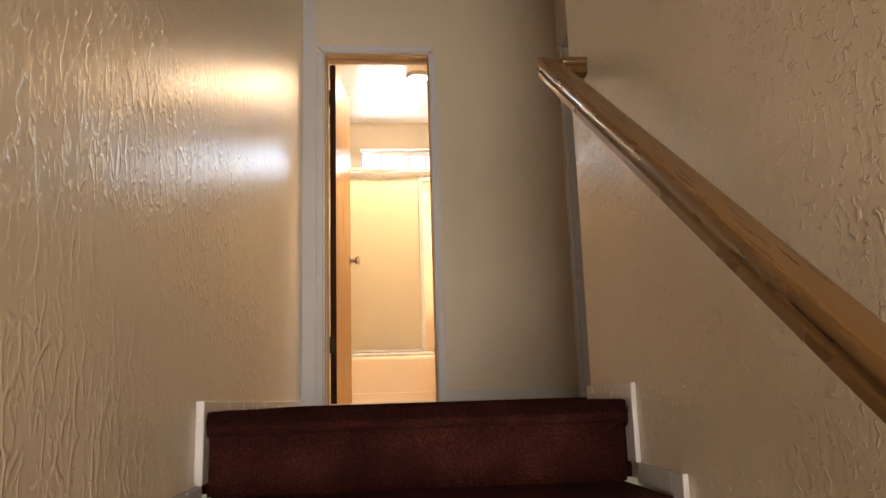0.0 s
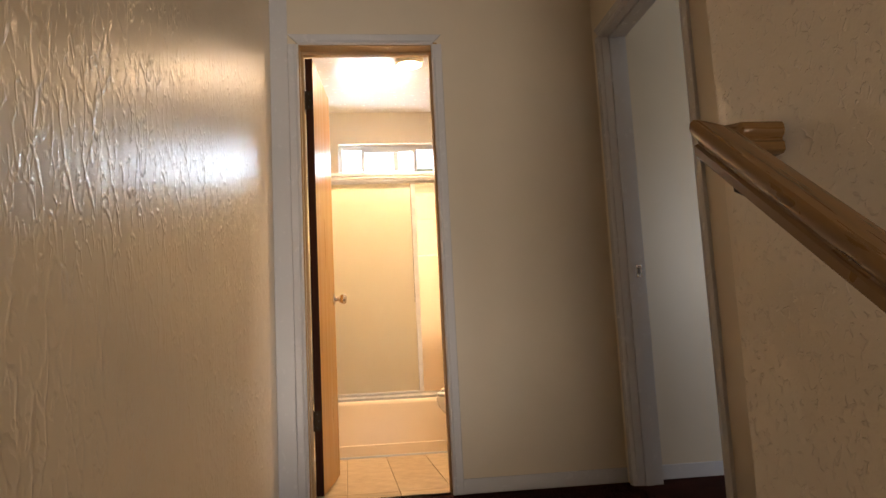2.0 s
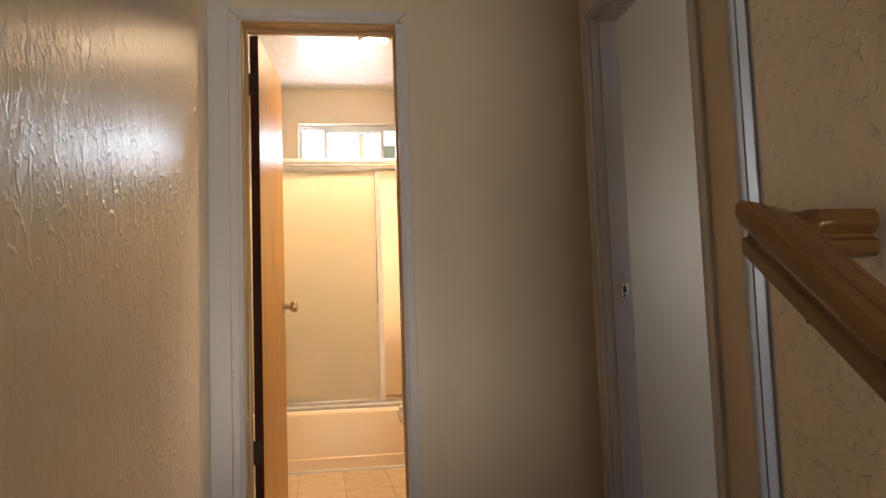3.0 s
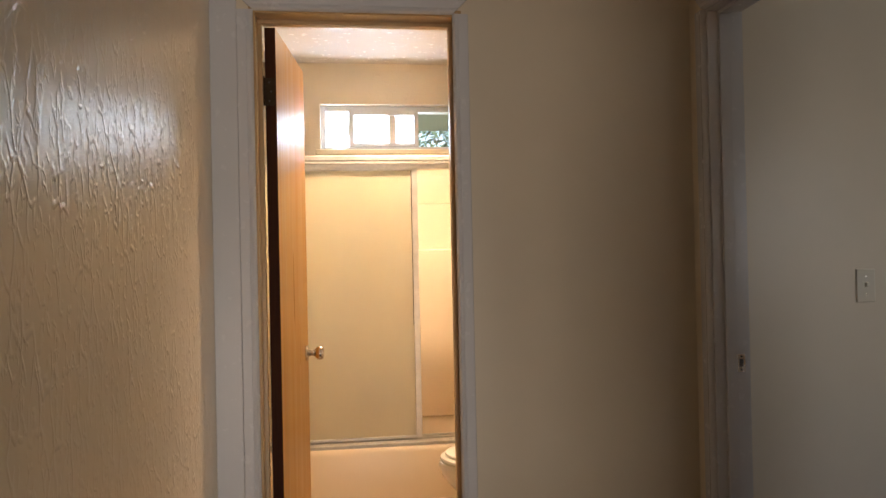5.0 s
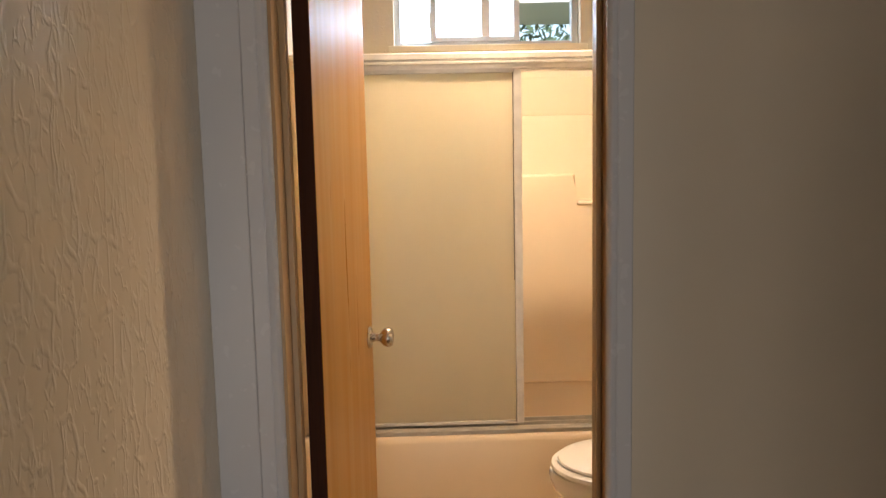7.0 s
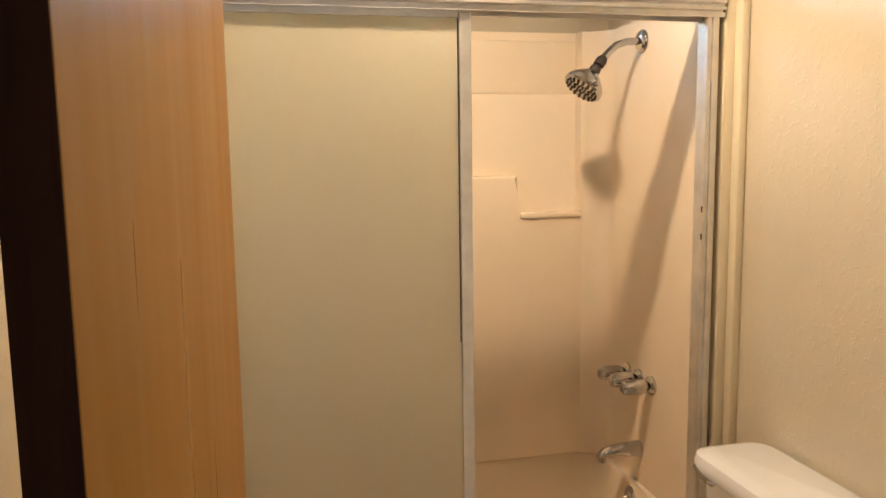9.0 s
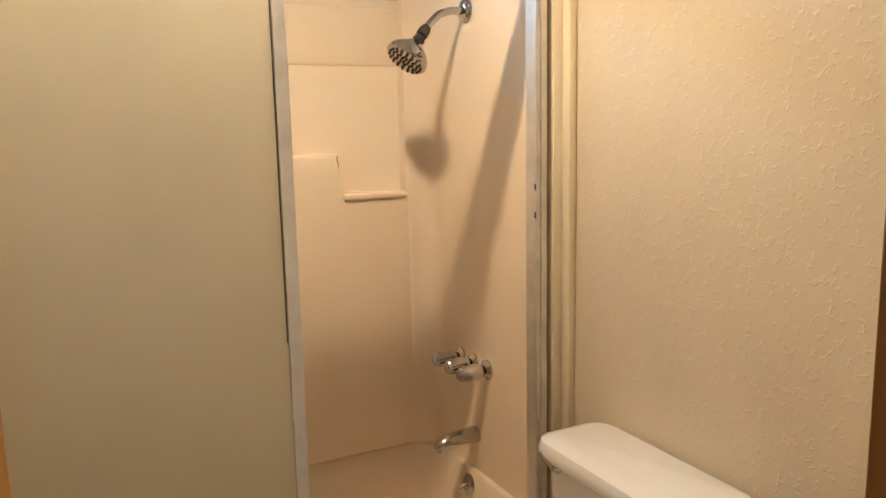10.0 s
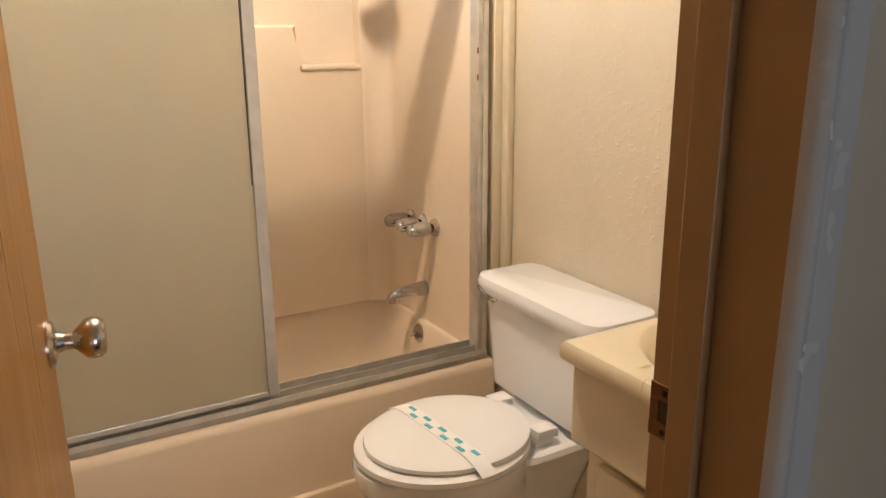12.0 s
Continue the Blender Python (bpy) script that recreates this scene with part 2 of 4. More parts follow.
LEAF = leaf_material()
BARK = paint("bark", (0.13, 0.09, 0.06), 0.9, lambda nt: noise_tex(nt, 25, (1, 1, 0.2)), 0.8, 0.01, 0.2)


# ---- building helpers ----
def part(name, bm, material, parent=None, label="", smooth=False):
    me = bpy.data.meshes.new(name)
    bmesh.ops.recalc_face_normals(bm, faces=bm.faces)
    bm.to_mesh(me)
    bm.free()
    if smooth:
        me.shade_smooth()
        me.set_sharp_from_angle(angle=radians(38))
    me.materials.append(material)
    ob = new(name, me)
    if parent:
        ob.parent = parent
    if label:
        ob["label"] = label
    return ob


def thing(name, at, label, category, group="", kind=""):
    ob = new(name)
    ob.location = at
    ob.empty_display_size = 0.05
    return tagged(ob, label, category, group, kind)


def box(lo, hi, bevel=0.0, seg=2, bm=None):
    mine = bmesh.new()
    bmesh.ops.create_cube(mine, size=1)
    for v in mine.verts:
        v.co = Vector([(a + b) / 2 + c * (b - a) for a, b, c in zip(lo, hi, v.co)])
    if bevel:
        bmesh.ops.bevel(mine, geom=mine.edges[:], offset=bevel, segments=seg, profile=0.5, affect="EDGES", clamp_overlap=True)
    return merge(bm, mine)


def merge(bm, other):
    if bm is None:
        return other
    me = bpy.data.meshes.new("tmp")
    other.to_mesh(me)
    other.free()
    bm.from_mesh(me)
    bpy.data.meshes.remove(me)
    return bm


def boxes(items, bevel=0.0):
    bm = None
    for lo, hi in items:
        bm = box(lo, hi, bevel, 2, bm)
    return bm


def loft(rings, cap=True, closed=True):
    """Skin over rings of equal length."""
    bm = bmesh.new()
    rows = [[bm.verts.new(p) for p in r] for r in rings]
    n = len(rows[0])
    for a, b in zip(rows, rows[1:]):
        for i in range(n if closed else n - 1):
            bm.faces.new((a[i], a[(i + 1) % n], b[(i + 1) % n], b[i]))
    if cap:
        bm.faces.new(rows[0])
        bm.faces.new(rows[-1])
    return bm


def lathe(profile, axis="z", seg=28, at=(0, 0, 0)):
    """Turn (radius, height) pairs round an axis."""
    rings = []
    for r, h in profile:
        ring = []
        for i in range(seg):
            a = 2 * math.pi * i / seg
            u, v = max(r, 1e-4) * math.cos(a), max(r, 1e-4) * math.sin(a)
            p = {"z": (u, v, h), "x": (h, u, v), "y": (u, h, v)}[axis]
            ring.append(Vector(p) + Vector(at))
        rings.append(ring)
    return loft(rings)


def tube(points, radius, seg=14):
    """A round bar through points; radius may be one per point."""
    pts = [Vector(p) for p in points]
    rs = radius if isinstance(radius, (list, tuple)) else [radius] * len(pts)
    rings = []
    for i, p in enumerate(pts):
        d = (pts[min(i + 1, len(pts) - 1)] - pts[max(i - 1, 0)]).normalized()
        up = Vector((0, 0, 1)) if abs(d.z) < 0.9 else Vector((0, 1, 0))
        s = d.cross(up).normalized()
        u = s.cross(d)
        rings.append([p + rs[i] * (math.cos(2 * math.pi * k / seg) * s + math.sin(2 * math.pi * k / seg) * u) for k in range(seg)])
    return loft(rings)


def rounded(cx, cy, w, d, r, z, n=6):
    """A ring in the shape of a rectangle with round corners."""
    out = []
    for sx, sy, a0 in ((1, 1, 0), (-1, 1, 90), (-1, -1, 180), (1, -1, 270)):
        for i in range(n + 1):
            a = radians(a0 + 90 * i / n)
            out.append(Vector((cx + sx * (w / 2 - r) + r * math.cos(a), cy + sy * (d / 2 - r) + r * math.sin(a), z)))
    return out


def egg(cx, cy, front, back, half, z, n=40, power=2.0):
    """An oval ring along x, longer to -x than to +x."""
    out = []
    for i in range(n):
        a = 2 * math.pi * i / n
        c, s = math.cos(a), math.sin(a)
        k = 2 / power
        out.append(Vector((cx + (back if c > 0 else front) * math.copysign(abs(c) ** k, c), cy + half * math.copysign(abs(s) ** k, s), z)))
    return out


def profile_along(section, a, b):
    """A straight moulding: a section of (side, up) pairs swept from pose a to pose b."""
    return loft([[m @ Vector((u, 0, v)) for u, v in section] for m in (a, b)])


def structure(name, bm, material, label, category, smooth=False):
    return tagged(part(name, bm, material, None, "", smooth), label, category, "", "structure")


# ---- plan (metres; the landing's carpet is at z = 0) ----
XL, XS, XR = -0.338, 0.69, 1.205          # left wall, stair's right wall, hall's right wall
YE, YB = 4.30, 4.44                       # end wall: hall face, bathroom face
TOP = 2.475                               # ceilings
NOSE, GOING, RISE = 1.857, 0.277, 0.187
LOW = -14 * RISE
BL, BR, BF = -0.43, 1.165, 6.575           # bathroom: left, right, far wall
DL, DR = -0.203, 0.418                    # bathroom door opening
H = 2.058
YW = 2.21                                 # end of the stair's right wall

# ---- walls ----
structure("wall_left", box((XL - 0.12, -1.76, LOW), (XL, YE, TOP)), WALL_GLOSS_LIFTED, "tall beige gloss-painted wall with vertical paint runs", "wall")
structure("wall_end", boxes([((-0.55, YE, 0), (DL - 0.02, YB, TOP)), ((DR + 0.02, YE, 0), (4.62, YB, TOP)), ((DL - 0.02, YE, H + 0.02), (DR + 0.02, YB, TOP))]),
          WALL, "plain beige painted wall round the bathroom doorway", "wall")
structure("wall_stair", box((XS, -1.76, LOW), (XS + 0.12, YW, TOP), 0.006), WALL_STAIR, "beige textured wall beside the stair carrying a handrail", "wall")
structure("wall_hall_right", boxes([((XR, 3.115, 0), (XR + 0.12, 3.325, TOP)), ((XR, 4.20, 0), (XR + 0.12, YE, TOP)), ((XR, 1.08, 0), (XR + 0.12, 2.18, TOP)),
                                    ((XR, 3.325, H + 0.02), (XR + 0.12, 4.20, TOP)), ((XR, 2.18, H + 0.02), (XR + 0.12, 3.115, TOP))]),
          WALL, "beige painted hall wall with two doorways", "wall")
structure("wall_alcove", box((XS + 0.12, 1.08, 0), (XR, 1.2, TOP)), WALL, "plain beige wall closing the hall", "wall")
structure("wall_bedroom", boxes([((4.5, 0.4, 0), (4.62, YE, TOP)), ((XR + 0.12, 0.4, 0), (2.5, 0.52, TOP)), ((3.9, 0.4, 0), (4.5, 0.52, TOP)), ((2.5, 0.4, 0), (3.9, 0.52, 0.9)), ((2.5, 0.4, 2.1), (3.9, 0.52, TOP)),
                                 ((XR, 0.4, 0), (XR + 0.12, 1.08, TOP))]), WALL, "plain bedroom walls with a window opening", "wall")
structure("wall_bath_left", box((BL - 0.12, YB, 0), (BL, BF, TOP)), WALL_BATH, "cream bathroom wall behind the open door", "wall")
structure("wall_bath_right", box((BR, YB, 0), (BR + 0.12, BF, TOP)), WALL_BATH, "cream textured bathroom wall behind the toilet", "wall")
WX0, WX1, WZ0, WZ1 = -0.048, 0.836, 1.951, 2.229
structure("wall_bath_far", boxes([((BL - 0.12, BF, 0), (BR + 0.12, BF + 0.14, WZ0)), ((BL - 0.12, BF, WZ1), (BR + 0.12, BF + 0.14, TOP)),
                                  ((BL - 0.12, BF, WZ0), (WX0, BF + 0.14, WZ1)), ((WX1, BF, WZ0), (BR + 0.12, BF + 0.14, WZ1))]), WALL_BATH, "cream bathroom wall with a high slider window", "wall")
UP = 1.25                                 # ceiling of the unseen room below, raised so its window lights the hall evenly
structure("wall_downstairs", boxes([((-2.12, -5.6, LOW), (-2.0, -1.76, UP)), ((2.4, -5.6, LOW), (2.52, -1.76, UP)), ((-2.0, -1.76, LOW), (XL - 0.12, -1.64, UP)), ((XS + 0.12, -1.76, LOW), (2.4, -1.64, UP)),
                                    ((-2.0, -5.6, LOW), (-1.1, -5.48, UP)), ((1.5, -5.6, LOW), (2.4, -5.48, UP)), ((-1.1, -5.6, LOW), (1.5, -5.48, -1.95)), ((-1.1, -5.6, 0.85), (1.5, -5.48, UP)),
                                    ((-0.465, -1.88, UP), (0.81, -1.76, TOP))]), WALL, "plain unseen walls below the stair, made tall to spread window light", "wall")
structure("ceiling_hall", boxes([((-0.465, -1.88, TOP), (4.62, YB, TOP + 0.1))]), CEILING, "plain white painted ceiling", "ceiling")
structure("ceiling_bath", box((BL - 0.12, YB, TOP), (BR + 0.12, BF + 0.14, TOP + 0.1)), CEILING, "glossy white bathroom ceiling", "ceiling")
structure("ceiling_downstairs", box((-2.12, -5.6, UP), (2.52, -1.88, UP + 0.1)), CEILING, "plain white ceiling downstairs", "ceiling")
structure("floor_downstairs", box((-2.12, -5.6, LOW - 0.1), (2.52, NOSE - 13 * GOING, LOW)), CARPET, "burgundy carpet downstairs", "floor")

# ---- carpeted landing, bedroom floor and stair ----
structure("floor_landing", boxes([((XL, NOSE + 0.03, -0.18), (XS, YW, 0)), ((XL, YW, -0.18), (XR, YE, 0)), ((DL - 0.02, YE, -0.18), (DR + 0.02, YE + 0.07, 0)), ((XS + 0.12, 1.2, -0.18), (XR, YW, 0))]), CARPET, "worn burgundy carpet on the landing", "floor")
structure("floor_bedroom", boxes([((XR, 0.52, -0.18), (4.5, YE, 0.0))]), CARPET, "burgundy carpet in the side room", "floor")


def stair():
    st = thing("staircase", (0, 0, LOW), "straight stair fully covered in dark burgundy carpet", "stairs", kind="structure")
    x0, x1 = XL + 0.014, XS - 0.014
    for i in range(14):
        y, z = NOSE - i * GOING, -i * RISE
        r, sec = 0.024, []
        back = y + GOING + 0.02 if i else y + 0.06
        for k in range(9):
            a = radians(90 + 180 * k / 8)
            sec.append((y + r * math.cos(a), z - r + r * math.sin(a)))
        sec += [(y + 0.012, z - 2 * r), (y + 0.016, z - RISE), (back, z - RISE), (back, z)]
        rings = []
        for x, g in ((x0, 0.012), (x0 + 0.004, 0.004), (x0 + 0.014, 0), (x1 - 0.014, 0), (x1 - 0.004, 0.004), (x1, 0.012)):
            cy, cz = y + 0.1, z - 0.09
            rings.append([(x, p + (g if p < cy else 0), q - (g if q > cz else 0)) for p, q in sec])
        ob = part("step", loft(rings), CARPET, st, "", True)
        ob.location.z = -LOW
    return st


stair()


def skirting():
    """Stepped skirting boards on both walls of the stair."""
    for x0, x1, nm, end, h in ((XL, XL + 0.019, "left", YE, 0.032), (XS - 0.013, XS, "right", YW, 0.045)):
        items = [((x0, NOSE + 0.02, 0), (x1, end - 0.001, h))]
        for i in range(10):
            y, z = NOSE - i * GOING, -i * RISE
            items.append(((x0, y - 0.045, z - RISE + h), (x1, y + 0.02, z + h)))
            items.append(((x0, y - GOING + 0.02, z - RISE), (x1, y - 0.045, z - RISE + h)))
        structure("baseboard_stair_" + nm, boxes(items, 0.003), TRIM, "white painted stepped skirting along the stair", "baseboard")


skirting()


def board(name, lo, hi, m=TRIM):
    return structure(name, box(lo, hi, 0.003), m, "low white painted baseboard at the carpet's edge", "baseboard")


board("baseboard_end", (0.455, YE - 0.012, 0), (XR - 0.002, YE, 0.065))
board("baseboard_bedroom", (XR + 0.122, YE - 0.012, 0), (4.49, YE, 0.065))
board("baseboard_strip", (XR - 0.012, 3.133, 0), (XR, 3.284, 0.065))

# ---- door casings ----
CAS = [(0, 0), (0.062, 0), (0.062, 0.011), (0.059, 0.014), (0.026, 0.0145), (0.0235, 0.0128), (0.021, 0.0145), (0.009, 0.0165), (0.003, 0.013), (0, 0.009)]


def casing(name, face, u0, u1, top, left=True, right=True, width=0.068, label="white gloss casing round a doorway"):
    """Moulded trim on a wall face. face(u, out, z) gives the world point; u0..u1 is the opening."""
    bm = None
    k = width / 0.062

    def leg(edge, s):
        return loft([[face(edge + s * u * k, v, z) for u, v in CAS] for z in (0, top)])
    if left:
        bm = merge(bm, leg(u0, -1))
    if right:
        bm = merge(bm, leg(u1, 1))
    bm = merge(bm, loft([[face(u0 - (e * u * k), v, top + u * k) for u, v in CAS] if e == 1 else [face(u1 + u * k, v, top + u * k) for u, v in CAS] for e in (1, 2)]))
    return structure(name, bm, TRIM, label, "door trim", True)


casing("door_trim_bath", lambda u, o, z: Vector((u, YE - o, z)), DL - 0.006, DR - 0.010, H + 0.005, width=0.049)
casing("door_trim_bath_inside", lambda u, o, z: Vector((u, YB + o, z)), DL - 0.024, DR + 0.024, H + 0.005, width=0.049)
casing("door_trim_bedroom", lambda u, o, z: Vector((XR - o, u, z)), 3.34, 4.187, H + 0.005, width=0.05)
casing("door_trim_bedroom_side", lambda u, o, z: Vector((XR - o, u, z)), 2.2, 3.100, H + 0.005, width=0.03)
# the strip between the corner and the casing
structure("trim_corner", box((XL, YE - 0.009, 0), (DL - 0.0555, YE, TOP - 0.001), 0.002), TRIM, "flat white board filling the corner beside the casing", "trim")


def jamb(name, lo, hi, axis, stop, m=TRIM, label="white painted door lining with a stop bead"):
    """Two legs and a head of door lining, with a stop bead. lo, hi: the clear opening's box."""
    (x0, y0, _), (x1, y1, z1) = lo, hi
    t, s = 0.02, 0.012
    if axis == "x":
        items = [((x0 - t, y0, 0), (x0, y1, z1)), ((x1, y0, 0), (x1 + t, y1, z1)), ((x0 - t, y0, z1), (x1 + t, y1, z1 + t)),
                 ((x0, stop, 0), (x0 + s, stop + 0.035, z1 - s)), ((x1 - s, stop, 0), (x1, stop + 0.035, z1 - s)), ((x0, stop, z1 - s), (x1, stop + 0.035, z1))]
    else:
        items = [((x0, y0 - t, 0), (x1, y0, z1)), ((x0, y1, 0), (x1, y1 + t, z1)), ((x0, y0 - t, z1), (x1, y1 + t, z1 + t)),
                 ((stop, y0, 0), (stop + 0.035, y0 + s, z1 - s)), ((stop, y1 - s, 0), (stop + 0.035, y1, z1 - s)), ((stop, y0, z1 - s), (stop + 0.035, y1, z1))]
    return structure(name, boxes(items, 0.0015), m, label, "door frame")


jamb("door_frame_bath", (DL, YE + 0.001, 0), (DR, YB - 0.001, H), "x", YE + 0.072, TRIM_TAN, "tan painted door lining with a stop bead")
jamb("door_frame_bedroom", (XR + 0.001, 3.345, 0), (XR + 0.119, 4.18, H), "y", XR + 0.035)
jamb("door_frame_bedroom_side", (XR + 0.001, 2.2, 0), (XR + 0.119, 3.095, H), "y", XR + 0.035)


def strike(name, m, label, w=0.014, finish=NICKEL):
    st = thing(name, (0, 0, 0), label, "strike plate")
    st.matrix_world = m
    bm = box((-w, 0, -0.029), (w, 0.0022, -0.012), 0.0008)
    for lo, hi in (((-w, 0, 0.012), (w, 0.0022, 0.029)), ((-w, 0, -0.012), (-0.007, 0.0022, 0.012)), ((0.007, 0, -0.012), (w, 0.0022, 0.012))):
        bm = box(lo, hi, 0.0008, 1, bm)
    part("plate", bm, finish, st)
    part("latch_hole", box((-0.007, -0.0005, -0.012), (0.007, 0.0006, 0.012)), DARK_METAL, st)
    for z in (-0.021, 0.021):
        part("screw", lathe([(0.0036, 0.0022), (0.0036, 0.003), (0.001, 0.0036)], "y", 12, (0, 0, z)), BRASS, st)
    return st


strike("strike_plate", pose(XR + 0.088, 4.18, 0.941, 0, 0, 180), "small metal strike plate on the white doorframe")
strike("strike_plate", pose(DR, YB - 0.020, 0.941, 0, 0, 90), "metal strike plate with a dark hole on the doorframe", 0.019, BRONZE)


# ---- doors ----
def knob_set(parent, x, y, z, side):
    rose = part("rose", lathe([(0.031, 0), (0.031, 0.003), (0.027, 0.008), (0.014, 0.011), (0.011, 0.02)], "x", 28), NICKEL, parent, "", True)
    rose.matrix_local = pose(x, y, z, 0, 0 if side > 0 else 180, 0)
    k = part("knob", lathe([(0.011, 0.018), (0.011, 0.030), (0.017, 0.036), (0.025, 0.044), (0.0275, 0.053), (0.0265, 0.061), (0.022, 0.067), (0.014, 0.069), (0.011, 0.067), (0.001, 0.067)], "x", 28), NICKEL, rose, "round satin knob", True)
    return k


def hinge(parent, z):
    h = part("hinge", boxes([((-0.004, -0.0016, z - 0.045), (0.030, 0.0, z + 0.045)), ((-0.016, 0.001, z - 0.045), (-0.004, 0.003, z + 0.045))], 0.0006), BRASS, parent, "tarnished brass hinge")
    pin = part("pin", lathe([(0.006, z - 0.045), (0.006, z + 0.045), (0.003, z + 0.050)], "z", 12, (-0.006, -0.005, 0)), BRASS, h, "", True)
    for dz in (-0.03, 0, 0.03):
        part("screw", lathe([(0.0035, -0.0016), (0.0035, -0.0026), (0.001, -0.003)], "y", 10, (0.013 + 0.006 * (dz == 0), 0, z + dz)), DARK_METAL, h)
    return pin


def door(name, m, width, label, knob_side=True):
    """A flush door; its hinge edge lies at y = 0, its seen face at x = 0.035."""
    d = thing(name, (0, 0, 0), label, "door", kind="structure")
    d.matrix_world = m
    part("leaf", box((0.0005, 0.0015, 0.012), (0.035, width - 0.0015, H - 0.006), 0.0012), DOOR_WOOD, d)
    # Both upright edges are far darker than the leaf's faces.
    part("hinge_edge", boxes([((0.0, 0, 0.012), (0.0345, 0.0014, H - 0.006)), ((0.0, width - 0.0014, 0.012), (0.0345, width, H - 0.006))]), DOOR_EDGE, d, "dark edge strip")
    for z in (0.341, 1.843):
        hinge(d, z)
    for side in (1, -1):
        knob_set(d, 0.035 if side > 0 else 0.0, width - 0.06, 0.928, side)
    return d


door("door_1", pose(-0.187, 4.437, 0, 0, 0, -6.2), 0.600, "open orange-brown varnished flush door with a round knob")
door("door_2", pose(XR + 0.135, 3.073, 0, 0, 0, -92), 0.62, "dark-edged open door inside the side doorway")


# ---- handrail ----
def handrail():
    rail = thing("handrail", (XS, 2.0, 0.9), "moulded oak-stained handrail on brackets, returned to the wall", "handrail")
    inv = Matrix.Translation((-XS, -2.0, -0.9))
    sec = [(-0.020, -0.040), (0.020, -0.040), (0.026, -0.034), (0.026, -0.016), (0.021, -0.010), (0.021, -0.004), (0.027, 0.002), (0.030, 0.012), (0.029, 0.024),
           (0.024, 0.033), (0.012, 0.036), (-0.012, 0.036), (-0.024, 0.033), (-0.029, 0.024), (-0.030, 0.012), (-0.027, 0.002), (-0.021, -0.004), (-0.021, -0.010), (-0.026, -0.016), (-0.026, -0.034)]
    xc, y1, z1, slope = 0.574, 2.004, 0.933, 0.70
    k = 0.77 / math.cos(math.atan(slope))
    rings = [[inv @ Vector((xc + u, y, z1 + (y - y1) * slope + v * k)) for u, v in sec] for y in (-1.6, -0.2, 0.6, 1.2, 1.7)]
    rings.append([inv @ Vector((xc + u, y1 - u * 0.9, z1 + (-u * 0.9) * slope + v * (k * 0.97))) for u, v in sec])
    part("rail", loft(rings), RAIL_WOOD, rail, "", True)
    r2 = [[inv @ Vector((xc + u, y1 - u * 0.9, z1 + (-u * 0.9) * slope + v * (k * 0.97))) for u, v in sec]]
    r2 += [[inv @ Vector((x, y1 - u, z1 + 0.004 + v * 0.70)) for u, v in sec] for x in (xc + 0.035, xc + 0.06, XS - 0.012)]
    part("return", loft(r2), RAIL_END_SHADED, rail, "mitred end turned in to the wall", True)
    for y in (1.955, 0.86, -0.25, -1.3):
        z = z1 + (y - y1) * slope - 0.040
        br = part("bracket", tube([(XS - 0.004, y, z - 0.042), (XS - 0.03, y, z - 0.043), (XS - 0.07, y, z - 0.035), (xc, y, z - 0.014), (xc, y, z + 0.003)], [0.005, 0.005, 0.005, 0.005, 0.005], 10), DARK_METAL, rail, "dark steel bracket", True)
        br.matrix_local = inv
        fl = part("flange", lathe([(0.019, 0), (0.019, 0.003), (0.010, 0.007)], "x", 18), DARK_METAL, br, "", True)
        fl.matrix_local = pose(XS, y, z - 0.042, 0, 180, 0)
    return rail


handrail()


def light_switch():
    s = thing("light_switch", (1.818, YE, 1.168), "ivory toggle light switch on the side room's wall", "light switch")
    part("plate", box((-0.035, -0.006, -0.057), (0.035, 0, 0.057), 0.003), PLASTIC, s)
    part("toggle", box((-0.005, -0.016, -0.004), (0.005, -0.005, 0.012), 0.002), PLASTIC, s)
    for z in (-0.03, 0.03):
        part("screw", lathe([(0.003, -0.006), (0.003, -0.0072), (0.0005, -0.0075)], "y", 10, (0, 0, z)), NICKEL, s)


light_switch()

# ---- bathroom: tub, surround, shower screen ----
structure("floor_bath", box((BL, YE + 0.07, -0.18), (BR, 5.85, -0.006)), GROUT, "beige grout bed of the tiled bathroom floor", "floor")
TF = 5.755   # tub's apron


